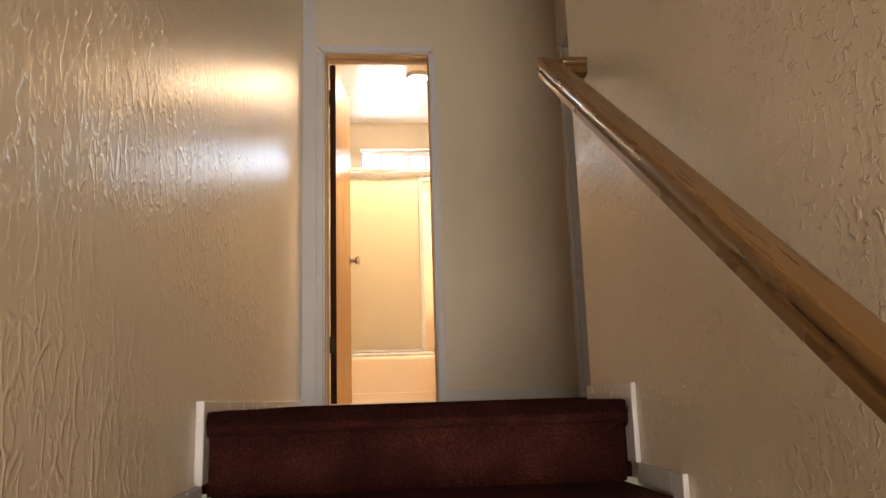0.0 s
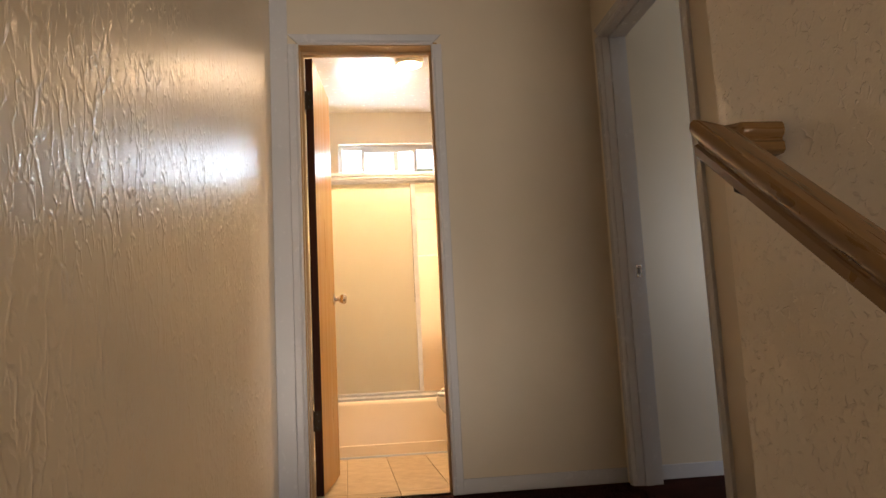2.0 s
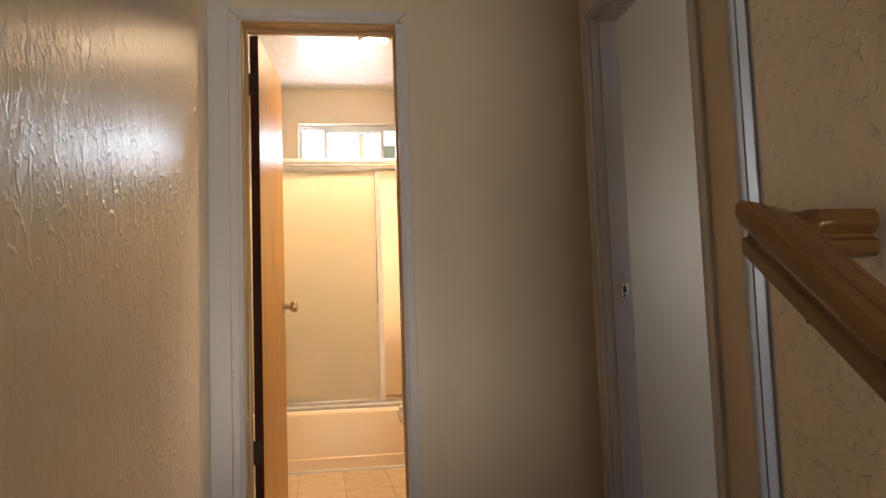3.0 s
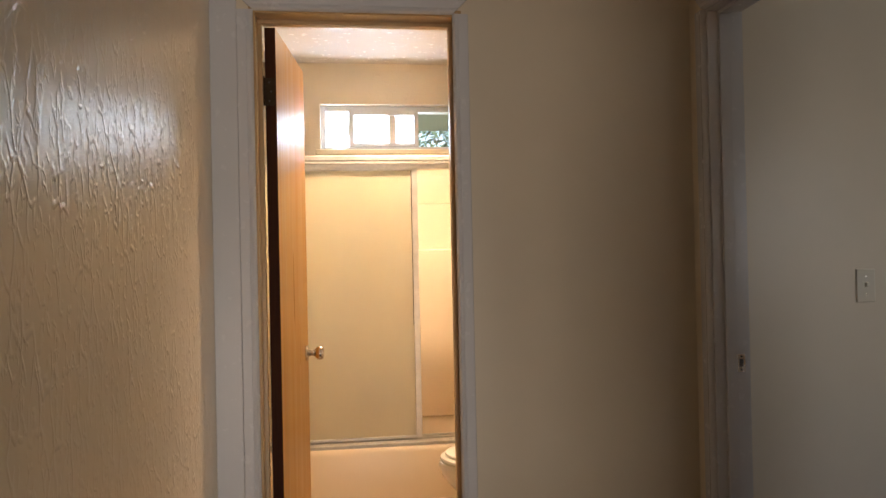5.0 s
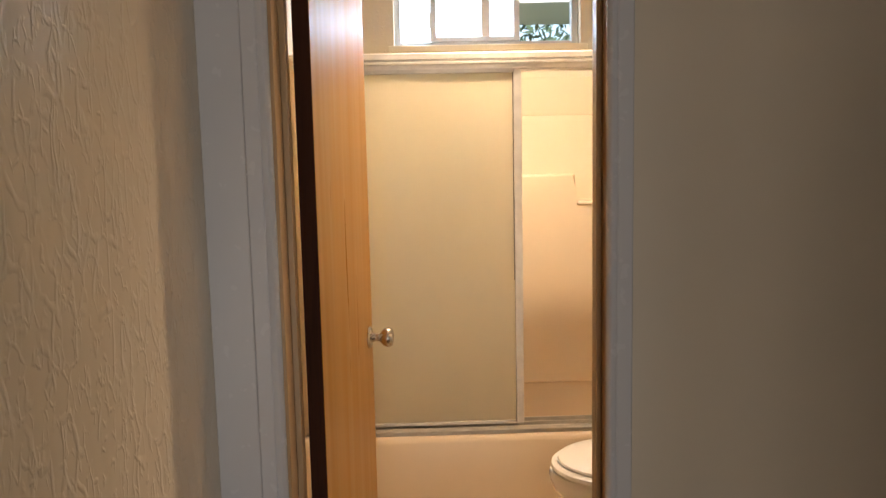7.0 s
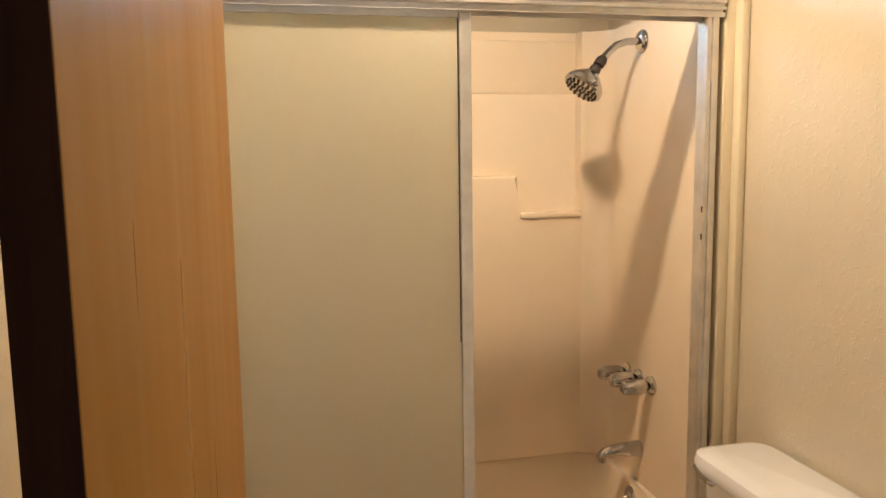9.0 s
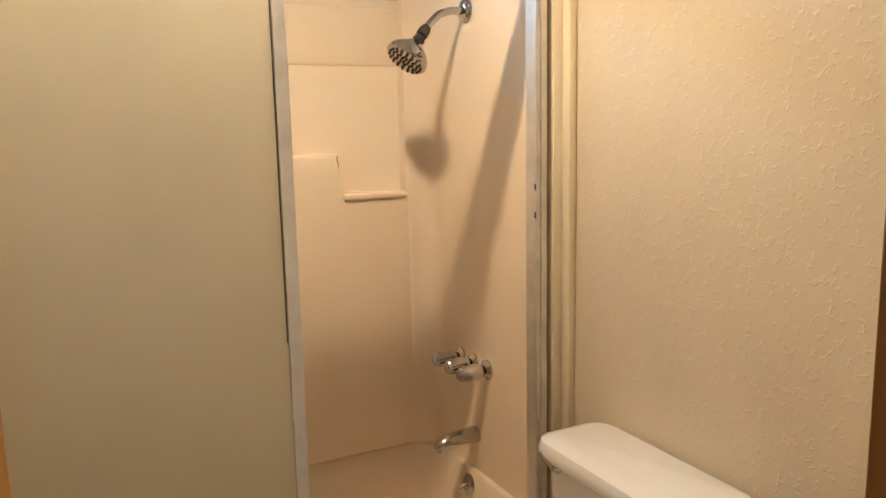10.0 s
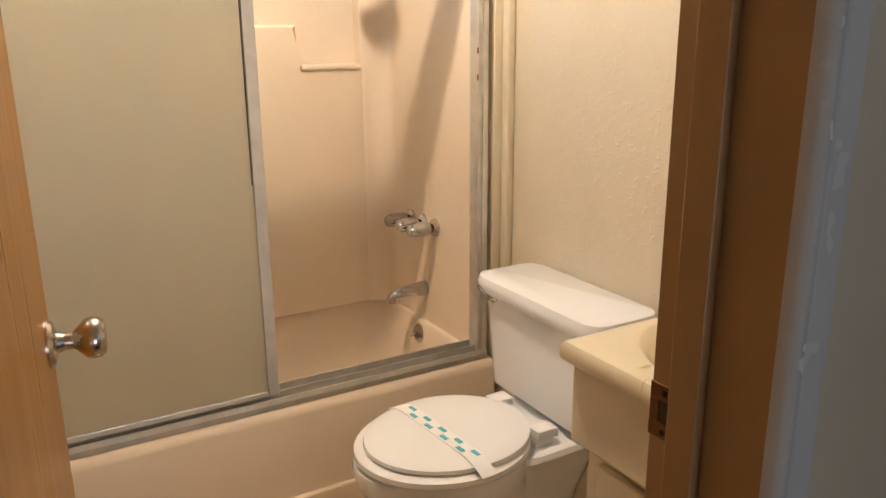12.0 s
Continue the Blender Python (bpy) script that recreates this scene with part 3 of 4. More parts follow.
def bathtub():
    tub = thing("bathtub", (0.33, 6.2, 0), "cream built-in bathtub with a plain apron", "bathtub")
    inv = Matrix.Translation((-0.33, -6.2, 0))
    cx, x0, x1 = 0.33, BL + 0.002, 1.125
    w, cxm = x1 - x0, (x0 + x1) / 2
    cy, d = (TF + 6.535) / 2, 6.535 - TF
    rings = [rounded(cxm, cy, w, d, 0.012, 0.02), rounded(cxm, cy, w, d, 0.012, 0.315), rounded(cxm, cy, w - 0.008, d - 0.010, 0.016, 0.335), rounded(cxm, cy, w - 0.03, d - 0.03, 0.02, 0.345),
             rounded(cxm, cy + 0.02, w - 0.09, d - 0.16, 0.09, 0.345), rounded(cxm, cy + 0.02, w - 0.105, d - 0.18, 0.10, 0.335), rounded(cxm, cy + 0.015, w - 0.13, d - 0.23, 0.11, 0.22),
             rounded(cxm, cy + 0.01, w - 0.20, d - 0.30, 0.12, 0.09), rounded(cxm, cy + 0.01, w - 0.42, d - 0.42, 0.10, 0.06)]
    b = part("basin", loft([[inv @ p for p in r] for r in rings]), FIBRE, tub, "", True)
    base = part("base_strip", box((x0, TF - 0.014, 0.008), (x1, TF + 0.05, 0.078), 0.005), FIBRE, tub)
    base.matrix_local = inv
    caulk = part("caulk", box((x0, TF - 0.026, -0.004), (x1, TF - 0.008, 0.012), 0.004), TRIM, tub, "white caulk line")
    caulk.matrix_local = inv
    dr = part("overflow", lathe([(0.034, 0), (0.034, -0.004), (0.026, -0.010), (0.008, -0.013)], "x", 24), CHROME, tub, "round chrome overflow plate", True)
    dr.matrix_local = inv @ pose(1.070, 6.155, 0.300, 0, 8, 0)
    lv = part("trip_lever", tube([(-0.012, 0, 0.002), (-0.022, 0, -0.004), (-0.034, 0.006, -0.014)], [0.004, 0.004, 0.003], 8), CHROME, dr, "", True)
    return tub


bathtub()


def surround():
    s = thing("shower_surround", (0.33, 6.6, 0.345), "moulded cream fibreglass shower surround with a stepped ledge", "shower surround")
    inv = Matrix.Translation((-0.33, -6.6, -0.345))
    yb, xr, xl, r = 6.484, 1.098, BL + 0.03, 0.082
    inner = [(xr, 5.805)]
    for i in range(9):
        a = radians(90 * i / 8)
        inner.append((xr - r + r * math.cos(a), yb - 0.044 - r + r * math.sin(a)))
    inner += [(1.010, yb - 0.040), (1.005, yb - 0.004), (0.999, yb)]
    for i in range(9):
        a = radians(90 + 90 * i / 8)
        inner.append((xl + r + r * math.cos(a), yb - r + r * math.sin(a)))
    inner.append((xl, 5.805))
    outer = [(min(max(x + (0.03 if x > 0.3 else -0.03), BL + 0.003), BR - 0.004), min(y + 0.05, BF - 0.004) if 0 < i < len(inner) - 1 else y) for i, (x, y) in enumerate(inner)]
    ring = inner + outer[::-1]
    part("shell", loft([[inv @ Vector((x, y, z)) for x, y in ring] for z in (0.343, 1.815)]), FIBRE, s, "", True)
    yf = yb - 0.0425
    outline = [(xl + 0.09, 0.343), (1.026, 0.343), (1.026, 1.214), (0.783, 1.214), (0.783, 1.340), (xl + 0.09, 1.340)]
    bm = loft([[inv @ Vector((x, y, z)) for x, z in outline] for y in (yf, yb + 0.012)])
    bmesh.ops.bevel(bm, geom=[e for e in bm.edges if all(abs(v.co.y + 6.6 - yf) < 1e-4 for v in e.verts)], offset=0.012, segments=4, profile=0.5, affect="EDGES")
    part("ledge", bm, FIBRE, s, "", True)
    # Slightly proud band shapes the edge of the brighter light along the top.
    band = part("light_strip_band", box((xl + 0.09, yb - 0.003, 1.610), (1.012, yb + 0.012, 1.790), 0.0075, 3), FIBRE, s, "", True)
    band.matrix_local = inv
    lip = part("ledge_lip", box((0.790, yf - 0.010, 1.192), (1.008, yf + 0.02, 1.2145), 0.009, 4), FIBRE, s, "", True)
    lip.matrix_local = inv
    return s


surround()
structure("trim_surround", boxes([((1.1175, 5.770, 0.345), (BR, 5.805, 1.86)), ((BR - 0.024, 5.735, 0.345), (BR, 5.7695, 1.86))], 0.006), TRIM_CREAM, "cream painted edge strips beside the shower screen", "trim", True)


def shower_screen():
    s = thing("shower_screen", (0.33, 5.805, 0.345), "aluminium-framed sliding shower doors with obscured glass, half open", "shower door")
    inv = Matrix.Translation((-0.33, -5.805, -0.345))
    x0, x1 = BL + 0.034, 1.100

    def p(name, bm, m, parent=s, label="", smooth=False):
        ob = part(name, bm, m, parent, label, smooth)
        if parent is s:
            ob.matrix_local = inv
        return ob
    hs = [(5.773, 1.752), (5.773, 1.766), (5.767, 1.770), (5.767, 1.776), (5.775, 1.780), (5.775, 1.784), (5.767, 1.788), (5.767, 1.806), (5.773, 1.812), (5.845, 1.812), (5.851, 1.806), (5.851, 1.752), (5.845, 1.752), (5.845, 1.80), (5.779, 1.80), (5.779, 1.752)]
    p("header", loft([[(x, y, z) for y, z in hs] for x in (x0 - 0.004, x1 + 0.016)]), ALU, s, "ribbed aluminium header")
    ts = [(5.767, 0.345), (5.767, 0.360), (5.773, 0.372), (5.778, 0.372), (5.781, 0.356), (5.807, 0.356), (5.809, 0.376), (5.813, 0.376), (5.815, 0.356), (5.839, 0.356), (5.842, 0.382), (5.848, 0.382), (5.851, 0.345)]
    p("track", loft([[(x, y, z) for y, z in ts] for x in (x0, x1)]), ALU_DIRTY, s, "dirty aluminium bottom track")
    p("wall_post", boxes([((x1 - 0.018, 5.773, 0.357), (x1, 5.845, 1.752)), ((x1 - 0.030, 5.777, 0.357), (x1 - 0.018, 5.789, 1.752))], 0.002), ALU, s, "aluminium wall post")
    p("wall_post", boxes([((x0, 5.773, 0.357), (x0 + 0.018, 5.845, 1.752))], 0.002), ALU)
    for nm, xa, xb, y in (("front_panel", x0 + 0.02, 0.447, 5.793), ("rear_panel", x0 + 0.03, 0.412, 5.828)):
        g = p(nm, box((xa + 0.012, y - 0.0025, 0.384), (xb - 0.012, y + 0.0025, 1.742)), PANEL_GLASS, s, "pale obscured glass")
        def q(name, bm, lab=""):
            part(name, bm, ALU, g, lab)
        if nm == "front_panel":
            q("stile", box((xb - 0.030, y - 0.011, 0.380), (xb, y + 0.011, 1.748), 0.002))
            part("gasket", box((xb - 0.0328, y - 0.0045, 0.95), (xb - 0.0305, y - 0.0026, 1.735)), DARK_METAL, g, "mouldy dark seal")
        else:
            q("stile", box((xb - 0.026, y - 0.008, 0.380), (xb, y + 0.008, 1.748), 0.002))
        q("stile", box((xa, y - 0.010, 0.380), (xa + 0.025, y + 0.010, 1.748), 0.002))
        q("bottom_rail", box((xa + 0.025, y - 0.008, 0.378), (xb - 0.030, y + 0.008, 0.392), 0.002))
        q("top_rail", box((xa + 0.025, y - 0.008, 1.736), (xb - 0.030, y + 0.008, 1.756), 0.002))
    for z in (1.766, 1.800):
        p("screw", lathe([(0.0035, 0), (0.0035, -0.0025), (0.001, -0.003)], "y", 10, (x1 + 0.008, 5.767, z)), DARK_METAL)
    for z in (1.262, 1.19):
        p("bumper", box((x1 - 0.0315, 5.779, z - 0.008), (x1 - 0.028, 5.785, z + 0.008), 0.001), DARK_METAL)


shower_screen()


def shower_fittings():
    sh = thing("wall_shower", (1.098, 6.182, 1.749), "chrome shower head on a bent arm", "shower")
    part("flange", lathe([(0.030, 0), (0.029, -0.005), (0.022, -0.011), (0.010, -0.014)], "x", 24), CHROME, sh, "", True)
    part("arm", tube([(-0.004, 0, 0), (-0.045, -0.001, -0.002), (-0.075, -0.003, -0.012), (-0.098, -0.005, -0.032), (-0.115, -0.006, -0.050)], 0.0095, 14), CHROME, sh, "", True)
    m = Matrix.Translation((-0.115, -0.006, -0.050)) @ Vector((-0.62, -0.10, -0.78)).to_track_quat("Z", "Y").to_matrix().to_4x4()
    nut = part("swivel", lathe([(0.010, -0.01), (0.014, 0), (0.014, 0.016), (0.010, 0.018), (0.013, 0.024), (0.015, 0.032), (0.012, 0.04)], "z", 16), DARK_METAL, sh, "", True)
    nut.matrix_local = m
    head = part("head", lathe([(0.013, 0.036), (0.018, 0.042), (0.034, 0.056), (0.047, 0.070), (0.052, 0.080), (0.052, 0.089), (0.047, 0.094), (0.001, 0.094)], "z", 32), CHROME, sh, "", True)
    head.matrix_local = m
    bm = None
    for ring, n in ((0.010, 6), (0.021, 10), (0.032, 14), (0.041, 18)):
        for i in range(n):
            a = 2 * math.pi * i / n + ring * 30
            bm = merge(bm, lathe([(0.0030, 0.0945), (0.0028, 0.0975), (0.001, 0.098)], "z", 6, (ring * math.cos(a), ring * math.sin(a), 0)))
    noz = part("nozzles", bm, DARK_METAL, head, "dark rubber nozzles")
    tab = part("spray_tab", box((0.048, -0.006, 0.078), (0.064, 0.006, 0.086), 0.002), CHROME, head)
    sh.scale = (1.2, 1.2, 1.2)
    for y in (6.246, 6.164, 6.082):
        f = thing("shower_tap", (1.098, y, 0.692), "fluted chrome shower tap handle on the surround", "tap", "three shower taps")
        part("flange", lathe([(0.031, 0), (0.030, -0.006), (0.020, -0.014), (0.014, -0.018)], "x", 24), CHROME, f, "", True)
        rings = []
        for h, r, fl in ((-0.014, 0.016, 0), (-0.020, 0.021, 0.0015), (-0.030, 0.023, 0.003), (-0.055, 0.0205, 0.003), (-0.064, 0.018, 0.002), (-0.068, 0.012, 0)):
            turn = -9 * h
            rings.append([(h * 1.5, 1.1 * (r - 1.0 * fl * (0.5 - 0.5 * math.cos(8 * a))) * math.cos(a + turn), 1.1 * (r - 1.0 * fl * (0.5 - 0.5 * math.cos(8 * a))) * math.sin(a + turn)) for a in [2 * math.pi * i / 48 for i in range(48)]])
        part("handle", loft(rings), CHROME, f, "", True)
    sp = thing("tub_spout", (1.098, 6.155, 0.462), "dull chrome tub spout below the taps", "tub spout")
    rings = []
    for x, rz, ry, dz in ((0, 0.026, 0.026, 0), (-0.01, 0.026, 0.026, 0), (-0.06, 0.022, 0.024, 0.001), (-0.10, 0.017, 0.022, 0.001), (-0.125, 0.014, 0.020, -0.004), (-0.138, 0.012, 0.017, -0.011), (-0.144, 0.007, 0.012, -0.017)):
        rings.append([(x, ry * math.cos(a), dz + rz * math.sin(a)) for a in [2 * math.pi * i / 24 for i in range(24)]])
    part("body", loft(rings), CHROME, sp, "", True)
    part("outlet", lathe([(0.011, -0.034), (0.012, -0.012)], "z", 18, (-0.128, 0, 0)), CHROME, sp, "", True)


shower_fittings()


# ---- bathroom: window, lamp ----
def slider_window():
    w = thing("window_1", (0.37, BF, WZ0), "high white slider window with obscured and clear panes", "window", kind="structure")
    inv = Matrix.Translation((-0.37, -BF, -WZ0))

    def p(name, bm, m, label=""):
        ob = part(name, bm, m, w, label)
        ob.matrix_local = inv
        return ob
    y0, y1 = BF + 0.055, BF + 0.105
    fx0, fx1, fz0, fz1 = WX0 + 0.002, WX1 - 0.002, WZ0 + 0.002, WZ1 - 0.002
    t, th = 0.030, 0.034
    p("window_frame", boxes([((fx0, y0, fz0), (fx0 + t, y1, fz1)), ((fx1 - t, y0, fz0), (fx1, y1, fz1)), ((fx0 + t, y0, fz0), (fx1 - t, y1, fz0 + 0.024)), ((fx0 + t, y0, fz1 - th), (fx1 - t, y1, fz1))], 0.003), TRIM)
    a, b = 0.137, 0.552
    p("sash", boxes([((a - 0.012, y0 - 0.012, fz0 + 0.024), (a + 0.016, y0 + 0.014, fz1 - th)), ((b - 0.028, y0 - 0.012, fz0 + 0.024), (b, y0 + 0.014, fz1 - th)),
                     ((a + 0.016, y0 - 0.012, fz0 + 0.024), (b - 0.028, y0 + 0.014, fz0 + 0.024 + 0.022)), ((a + 0.016, y0 - 0.012, fz1 - th - 0.022), (b - 0.028, y0 + 0.014, fz1 - th))], 0.002), TRIM)
    p("latch", box((a - 0.020, y0 - 0.018, 2.04), (a - 0.012, y0 - 0.004, 2.11), 0.002), ALU)
    for xa, xb, yy, m, lab in ((fx0 + t, a - 0.012, y0 + 0.03, PANE_FROST, "obscured glass"), (a + 0.016, 0.370, y0, PANE_FROST, "obscured glass"), (0.412, b - 0.028, y0, PANE_FROST, "obscured glass"), (b, fx1 - t, y0 + 0.03, PANE_CLEAR, "clear glass")):
        g = p("pane", box((xa, yy, fz0 + 0.024), (xb, yy + 0.004, fz1 - th)), m, lab)
        g.visible_shadow = False
    p("bar", box((0.370, y0 - 0.002, fz0 + 0.024 + 0.022), (0.412, y0 + 0.008, fz1 - th - 0.022), 0.002), ALU, "grey upright bar")
    p("window_sill", box((WX0 - 0.03, BF - 0.022, WZ0 - 0.030), (WX1 + 0.03, BF + 0.055, WZ0 + 0.002), 0.005), TRIM_CREAM)


slider_window()


def ceiling_lamp():
    l = thing("ceiling_light", (0.422, 5.523, TOP), "round opal glass ceiling light, switched on", "ceiling light")
    part("base", lathe([(0.092, 0), (0.092, -0.028), (0.085, -0.034), (0.077, -0.034), (0.076, -0.029)], "z", 36), PLASTIC, l, "", True)
    part("shade", lathe([(0.075, -0.030), (0.062, -0.037), (0.035, -0.042), (0.001, -0.043)], "z", 36), LAMP_GLASS, l, "glowing opal glass", True)


ceiling_lamp()


# ---- bathroom: toilet ----
def toilet():
    cy = 5.335
    t = thing("toilet", (0.80, cy, 0), "white two-piece toilet with closed lid and paper band", "toilet")
    inv = Matrix.Translation((-0.80, -cy, 0))

    def p(name, bm, m, label="", parent=None):
        ob = part(name, bm, m, parent or t, label, True)
        if parent is None:
            ob.matrix_local = inv
        return ob
    tc = cy + 0.027
    xb = BR - 0.006
    p("tank", loft([rounded((xb + 0.980) / 2 + 0.012, tc, xb - 1.004, 0.40, 0.05, 0.365), rounded((xb + 0.970) / 2, tc, xb - 0.970, 0.42, 0.05, 0.39), rounded((xb + 0.960) / 2, tc, xb - 0.960, 0.455, 0.045, 0.63), rounded((xb + 0.960) / 2, tc, xb - 0.960, 0.455, 0.045, 0.645)]), PORCELAIN)
    lw = xb - 0.940
    lx = (xb + 0.940) / 2
    p("tank_lid", loft([rounded(lx, tc, lw - 0.01, 0.495, 0.05, 0.645), rounded(lx, tc, lw, 0.505, 0.055, 0.652), rounded(lx, tc, lw, 0.505, 0.055, 0.672), rounded(lx, tc, lw - 0.012, 0.493, 0.05, 0.686), rounded(lx, tc, lw - 0.05, 0.45, 0.04, 0.693)]), PORCELAIN)
    lever = p("flush_lever", lathe([(0.017, 0), (0.017, -0.006), (0.010, -0.012), (0.008, -0.02)], "x", 18), CHROME, "chrome flush lever")
    lever.matrix_local = inv @ pose(0.961, tc + 0.165, 0.640)
    part("arm", tube([(-0.014, 0, 0), (-0.018, 0.018, 0.006), (-0.018, 0.046, 0.018)], [0.006, 0.008, 0.006], 10), CHROME, lever, "", True)
    p("bowl", loft([egg(0.815, cy, 0.20, 0.17, 0.105, 0.0), egg(0.815, cy, 0.19, 0.165, 0.10, 0.03), egg(0.805, cy, 0.18, 0.15, 0.095, 0.14), egg(0.765, cy, 0.22, 0.15, 0.125, 0.24), egg(0.735, cy, 0.25, 0.16, 0.165, 0.31),
                    egg(0.725, cy, 0.255, 0.17, 0.180, 0.355), egg(0.725, cy, 0.25, 0.17, 0.176, 0.372), egg(0.725, cy, 0.20, 0.13, 0.13, 0.373)]), PORCELAIN)
    p("deck", loft([rounded(0.935, cy, 0.20, 0.16, 0.05, 0.10), rounded(0.940, cy, 0.25, 0.18, 0.06, 0.20), rounded(0.955, cy, 0.29, 0.215, 0.07, 0.28), rounded(0.968, cy, 0.325, 0.28, 0.06, 0.335), rounded(0.970, cy, 0.33, 0.30, 0.05, 0.352), rounded(0.970, cy, 0.32, 0.29, 0.05, 0.364)]), PORCELAIN)
    p("seat", loft([egg(0.702, cy, 0.218, 0.195, 0.186, 0.374), egg(0.702, cy, 0.224, 0.20, 0.192, 0.382), egg(0.702, cy, 0.222, 0.198, 0.190, 0.393), egg(0.702, cy, 0.21, 0.19, 0.178, 0.397)]), SEAT)
    p("lid", loft([egg(0.715, cy, 0.208, 0.186, 0.170, 0.398), egg(0.715, cy, 0.214, 0.190, 0.176, 0.403), egg(0.715, cy, 0.212, 0.190, 0.174, 0.411), egg(0.715, cy, 0.19, 0.172, 0.155, 0.418), egg(0.715, cy, 0.11, 0.10, 0.09, 0.421)]), SEAT)
    for s in (-1, 1):
        h = p("seat_hinge", boxes([((0.880, cy + s * 0.092 - 0.018, 0.365), (0.935, cy + s * 0.092 + 0.018, 0.383)), ((0.883, cy + s * 0.092 - 0.024, 0.383), (0.942, cy + s * 0.092 + 0.024, 0.407))], 0.005), SEAT)
        part("bolt_cap", box((0.946, cy + s * 0.092 - 0.012, 0.383), (0.947, cy + s * 0.092 + 0.004, 0.389), 0.002), SEAT, h)
    # paper band across the lid
    a, b = Vector((0.660, cy + 0.176)), Vector((0.690, cy - 0.190))
    side = Vector((b - a)).normalized()
    nrm = Vector((-side.y, side.x))
    L = (b - a).length
    rows = []
    for i in range(13):
        s = -0.012 + (L + 0.024) * i / 12
        u = min(max(s / L, 0), 1)
        z = 0.4225 if 0.12 < u < 0.88 else 0.4225 - 0.012 * (abs(u - 0.5) - 0.38) / 0.12
        if i in (0, 12):
            z = 0.400
        c = a + side * s
        rows.append([(c.x + nrm.x * 0.020, c.y + nrm.y * 0.020, z), (c.x - nrm.x * 0.020, c.y - nrm.y * 0.020, z), (c.x - nrm.x * 0.020, c.y - nrm.y * 0.020, z + 0.0008), (c.x + nrm.x * 0.020, c.y + nrm.y * 0.020, z + 0.0008)])
    band = p("paper_band", loft(rows), PAPER, "white paper band with teal print")
    for i in range(10):
        s = 0.03 + (L - 0.05) * i / 10
        off = 0.009 if i % 2 else -0.009
        m = Matrix.Translation((*(a + side * s + nrm * off), 0.4247)) @ Matrix.Rotation(math.atan2(side.y, side.x), 4, "Z")
        if 0.14 < s / L < 0.86:
            q = part("print", box((-0.012, -0.0050, -0.0012), (0.012, 0.0050, 0.0)), INK, band)
            q.matrix_local = m
    return t


toilet()


# ---- bathroom: vanity, mirror cabinet ----
def vanity():
    x0, y1, y0 = 0.682, 4.908, YB + 0.003
    v = thing("vanity_cabinet", (0.9, 4.68, 0), "cream painted vanity cabinet with chipped edges", "vanity cabinet")
    inv = Matrix.Translation((-0.9, -4.68, 0))

    def p(name, bm, m, label=""):
        ob = part(name, bm, m, v, label)
        ob.matrix_local = inv
        return ob
    p("apron", boxes([((x0 + 0.022, y0, 0.60), (x0 + 0.04, y1 - 0.012, 0.7555)), ((x0 + 0.04, y1 - 0.03, 0.60), (BR - 0.004, y1 - 0.012, 0.7555))], 0.003), VANITY)
    p("body", box((x0 + 0.05, y0, 0.0), (BR - 0.004, y1 - 0.03, 0.602), 0.003), VANITY)
    d = p("door", box((x0 + 0.032, y0 + 0.05, 0.12), (x0 + 0.05, y1 - 0.07, 0.575), 0.004), VANITY)
    part("bead", boxes([((x0 + 0.026, y0 + 0.09, 0.17), (x0 + 0.033, y0 + 0.10, 0.53)), ((x0 + 0.026, y1 - 0.12, 0.17), (x0 + 0.033, y1 - 0.11, 0.53)), ((x0 + 0.026, y0 + 0.10, 0.52), (x0 + 0.033, y1 - 0.12, 0.53)), ((x0 + 0.026, y0 + 0.10, 0.17), (x0 + 0.033, y1 - 0.12, 0.18))], 0.002), VANITY, d)
    p("side_bead", boxes([((x0 + 0.09, y1 - 0.032, 0.06), (x0 + 0.10, y1 - 0.024, 0.56)), ((x0 + 0.09, y1 - 0.032, 0.55), (BR - 0.03, y1 - 0.024, 0.56))], 0.002), VANITY)
    top = thing("countertop", (0.9, 4.68, 0.756), "cream cultured-marble vanity top with a moulded basin", "countertop")
    inv2 = Matrix.Translation((-0.9, -4.68, -0.768))
    cx, cy = 0.915, 4.665
    n = 48
    def oval(rx, ry, z):
        return [Vector((cx + rx * math.cos(2 * math.pi * i / n), cy + ry * math.sin(2 * math.pi * i / n), z)) for i in range(n)]
    def rect(e, z):
        out = []
        xa, xb, ya, yb = x0 + e, BR - 0.003, y0, y1 - e
        for i in range(n):
            a = 2 * math.pi * i / n
            c, s = math.cos(a), math.sin(a)
            k = 1 / max(abs(c) / ((xb - cx) if c > 0 else (cx - xa)), abs(s) / ((yb - cy) if s > 0 else (cy - ya)))
            out.append(Vector((cx + k * c, cy + k * s, z)))
        # true corners
        for X, Y in ((xa, ya), (xa, yb), (xb, ya), (xb, yb)):
            j = min(range(n), key=lambda i: (out[i].x - X) ** 2 + (out[i].y - Y) ** 2)
            out[j] = Vector((X, Y, z))
        return out
    rings = [rect(0.004, 0.768), rect(0, 0.774), rect(0, 0.795), rect(0.006, 0.803), oval(0.186, 0.226, 0.803), oval(0.180, 0.219, 0.800), oval(0.168, 0.205, 0.785), oval(0.150, 0.184, 0.750), oval(0.130, 0.160, 0.710), oval(0.098, 0.120, 0.672), oval(0.060, 0.070, 0.650), oval(0.022, 0.022, 0.643)]
    part("slab", loft([[inv2 @ q for q in r] for r in rings], False), MARBLE, top, "", True)
    bs = part("backsplash", box((BR - 0.026, y0, 0.802), (BR - 0.003, y1, 0.890), 0.005), MARBLE, top)
    bs.matrix_local = inv2
    dr = part("drain", lathe([(0.022, 0.644), (0.020, 0.647), (0.006, 0.646)], "z", 20, (cx, cy, 0)), CHROME, top, "", True)
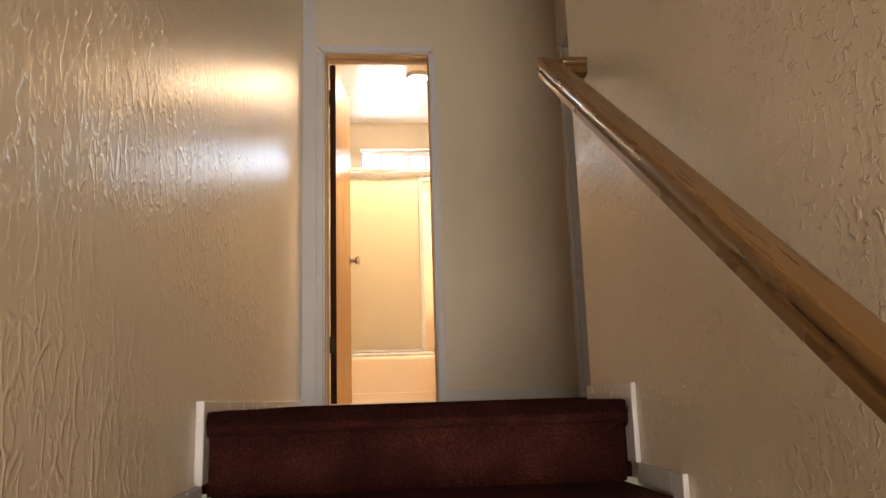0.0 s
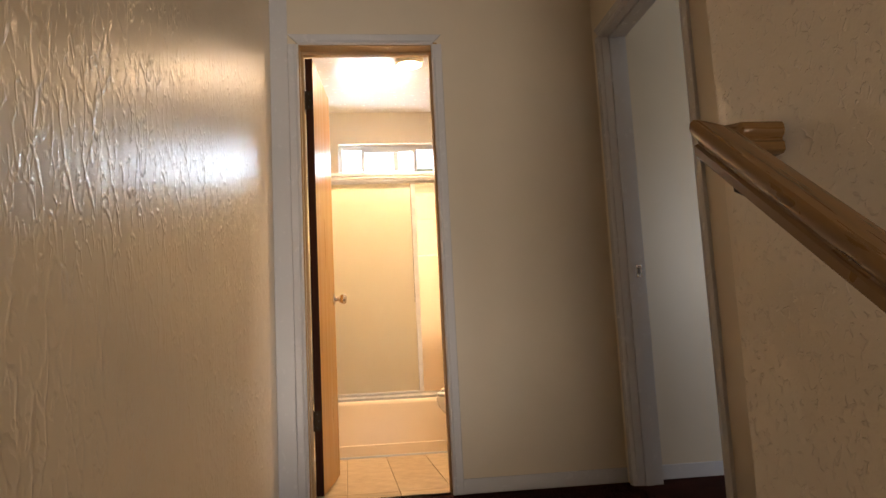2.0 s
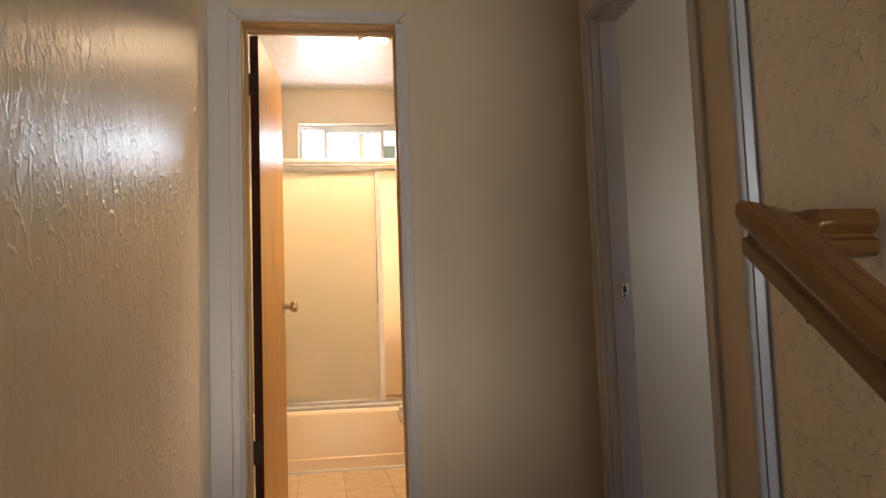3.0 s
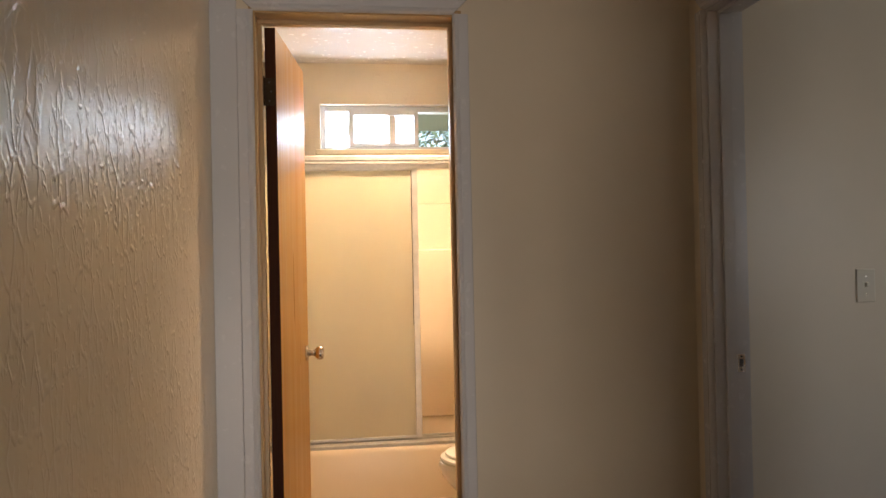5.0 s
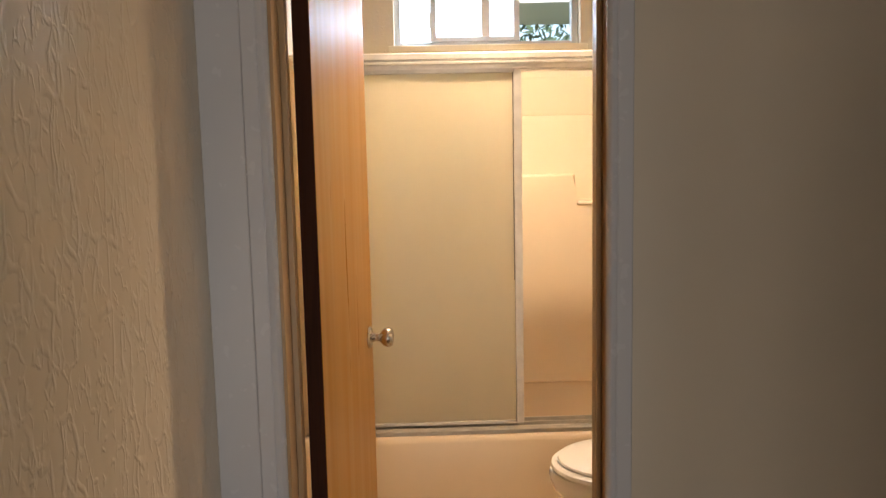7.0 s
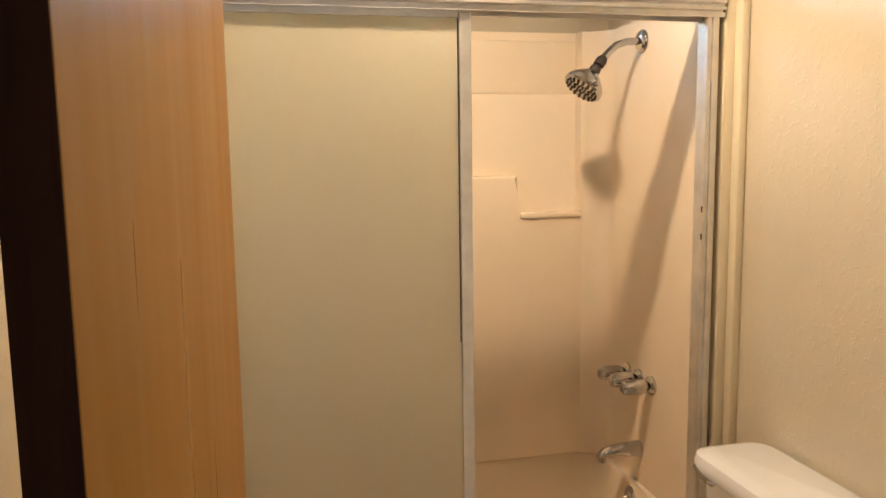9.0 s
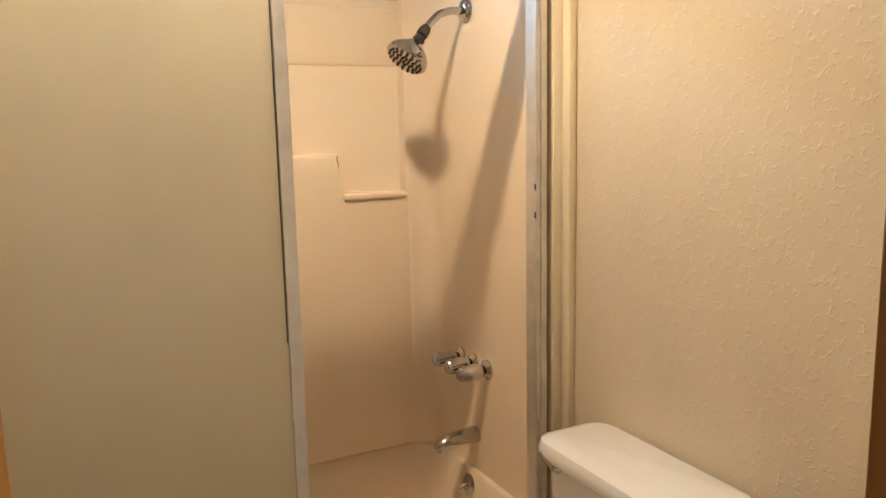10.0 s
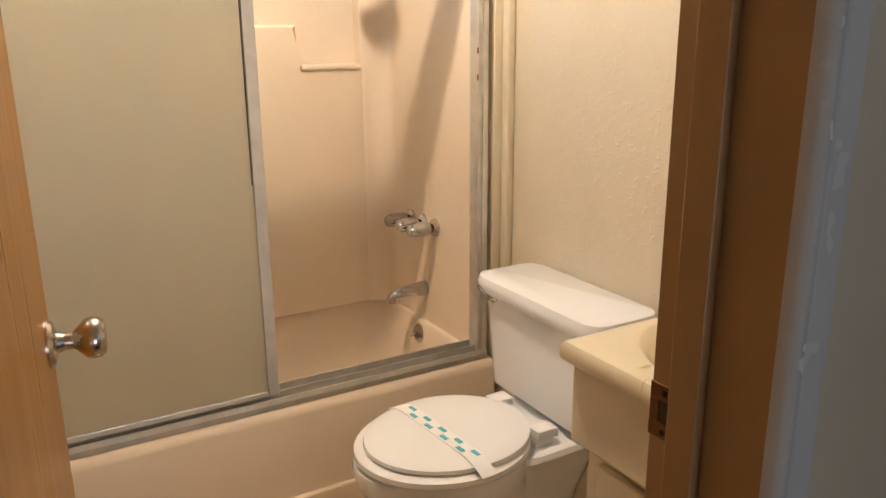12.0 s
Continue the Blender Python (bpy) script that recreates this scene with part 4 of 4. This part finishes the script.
    dr.matrix_local = inv2
    mc = thing("mirror_cabinet", (BR, 4.70, 1.18), "white-framed mirror cabinet on the wall above the vanity", "mirror cabinet")
    inv3 = Matrix.Translation((-BR, -4.70, -1.18))
    ya, yb, za, zb, xf = 4.46, 4.866, 1.202, 1.86, BR - 0.02
    f = part("frame", boxes([((xf, ya, za), (BR, ya + 0.014, zb)), ((xf, yb - 0.014, za), (BR, yb, zb)), ((xf, ya + 0.014, zb - 0.014), (BR, yb - 0.014, zb)), ((xf - 0.006, ya - 0.005, za - 0.012), (BR, yb + 0.008, za + 0.004))], 0.003), TRIM, mc)
    f.matrix_local = inv3
    g = part("mirror", box((xf + 0.006, ya + 0.014, za + 0.004), (xf + 0.010, yb - 0.014, zb - 0.014)), MIRROR, mc)
    g.matrix_local = inv3
    return v


vanity()


# ---- outside the window ----
structure("ground", box((-90, -90, LOW - 0.6), (90, 150, LOW - 0.12)), GROUND, "dry lawn round the house", "ground")


def tree(x, y, base, height, spread, seed):
    rnd = random.Random(seed)
    t = thing("tree", (x, y, base), "leafy green tree outside the bathroom window", "tree")
    pts = [(0, 0, 0), (0.05, 0.02, height * 0.25), (-0.04, 0.05, height * 0.5), (0.03, 0, height * 0.8)]
    bm = tube(pts, [0.16, 0.13, 0.09, 0.03], 10)
    for i in range(9):
        a, h = rnd.uniform(0, 6.28), height * rnd.uniform(0.35, 0.7)
        l = spread * rnd.uniform(0.5, 0.9)
        bm = merge(bm, tube([(0, 0, h), (l * 0.5 * math.cos(a), l * 0.5 * math.sin(a), h + 0.4), (l * math.cos(a), l * math.sin(a), h + 0.9)], [0.05, 0.03, 0.01], 6))
    part("trunk", bm, BARK, t, "", True)
    verts, faces = [], []
    clumps = [(Vector((rnd.gauss(0, 0.42), rnd.gauss(0, 0.42), rnd.uniform(-0.9, 0.8))) * spread, rnd.uniform(0.25, 0.5)) for _ in range(85)]
    for c, r in clumps:
        for _ in range(75):
            p = c + Vector((rnd.gauss(0, 1), rnd.gauss(0, 1), rnd.gauss(0, 0.8))) * r * 0.55 + Vector((0, 0, height * 0.68))
            u = Vector((rnd.gauss(0, 1), rnd.gauss(0, 1), rnd.gauss(0, 1))).normalized()
            w = u.orthogonal().normalized()
            s = rnd.uniform(0.035, 0.07)
            k = len(verts)
            verts += [p - u * s, p + w * s * 0.4, p + u * s, p - w * s * 0.4]
            faces.append((k, k + 1, k + 2, k + 3))
    me = bpy.data.meshes.new("crown")
    me.from_pydata([tuple(v) for v in verts], [], faces)
    me.materials.append(LEAF)
    ob = new("crown", me)
    ob.parent = t


tree(2.0, 11.0, LOW - 0.12, 6.4, 1.7, 3)


def eave():
    h = thing("porch_roof", (1.2, 9.0, 2.62), "white painted porch roof edge beyond the window", "porch roof")
    part("fascia", box((-1.0, 0, 0.0), (2.5, 0.04, 0.09), 0.004), FACADE, h)
    part("boards", boxes([((-1.0, 0.04, 0.07), (2.5, 1.4, 0.09))]), FACADE, h)
    for x in (-0.9, 2.4):
        part("post", box((x - 0.05, 0.05, LOW - 0.12 - 2.62), (x + 0.05, 0.15, 0.07), 0.004), FACADE, h)


eave()


# ---- floor tiles ----
def tiles():
    fl = bpy.data.objects["floor_bath"]
    w, l, g = 0.239, 1.25, 0.004
    bm = box((-w / 2 + g / 2, -l / 2 + g / 2, -0.006), (w / 2 - g / 2, l / 2 - g / 2, 0.0), 0.0018, 1)
    me = bpy.data.meshes.new("tile")
    bm.to_mesh(me)
    bm.free()
    me.materials.append(TILE)
    bm = box((-w / 2 + g / 2, -0.09, -0.006), (w / 2 - g / 2, 0.09, 0.0), 0.0018, 1)
    short = bpy.data.meshes.new("tile_end")
    bm.to_mesh(short)
    bm.free()
    short.materials.append(TILE)
    for i in range(7):
        x = -0.052 + w * (i - 1.5)
        if BL < x + w / 2 and x - w / 2 < BR:
            ob = new("tile", me)
            ob.location = (x, 5.735 - l / 2, 0)
            ob.parent = fl
            if DL - 0.05 < x < DR + 0.05:
                ob = new("tile", short)
                ob.location = (x, 5.735 - l - 0.09, 0)
                ob.parent = fl


tiles()


# ---- carpet pile ----
def carpet_pile():
    """Short upright tufts that roughen the carpet's face and edge."""
    n = 60000
    rng = np.random.default_rng(5)
    nose = rng.random(n) < 0.35
    x = np.where(nose, rng.uniform(XL + 0.018, XS - 0.018, n), rng.uniform(XL + 0.016, XR - 0.02, n))
    yl = np.where(x < XS, NOSE + 0.0, YW + 0.02)
    y = np.where(nose, rng.uniform(NOSE - 0.01, NOSE + 0.25, n), yl + (YE - 0.02 - yl) * rng.random(n) ** 1.3)
    a = rng.uniform(-1, 1, n)
    r = 0.024
    curl = nose & (rng.random(n) < 0.45)
    ang = np.radians(90 + 90 * rng.random(n))
    py = np.where(curl, NOSE + r * np.cos(ang), y)
    pz = np.where(curl, -r + r * np.sin(ang), 0.0)
    ny, nz = np.where(curl, np.cos(ang), 0.0), np.where(curl, np.sin(ang), 1.0)
    h, w = rng.uniform(0.004, 0.009, n), 0.0022
    lean = rng.normal(0, 0.0025, (n, 2))
    c, s_ = np.cos(a * 3.14), np.sin(a * 3.14)
    base = np.stack([x, py, pz], 1)
    side = np.stack([c * w, s_ * w * nz, -s_ * w * ny], 1)
    tip = base + np.stack([lean[:, 0], ny * h + lean[:, 1], nz * h], 1)
    verts = np.stack([base - side, base + side, tip], 1).reshape(-1, 3)
    me = bpy.data.meshes.new("carpet_pile")
    me.from_pydata(verts.tolist(), [], np.arange(3 * n).reshape(-1, 3).tolist())
    me.materials.append(CARPET)
    tagged(new("carpet_pile", me), "short burgundy carpet tufts on the landing", "carpet", "", "stuff")


carpet_pile()
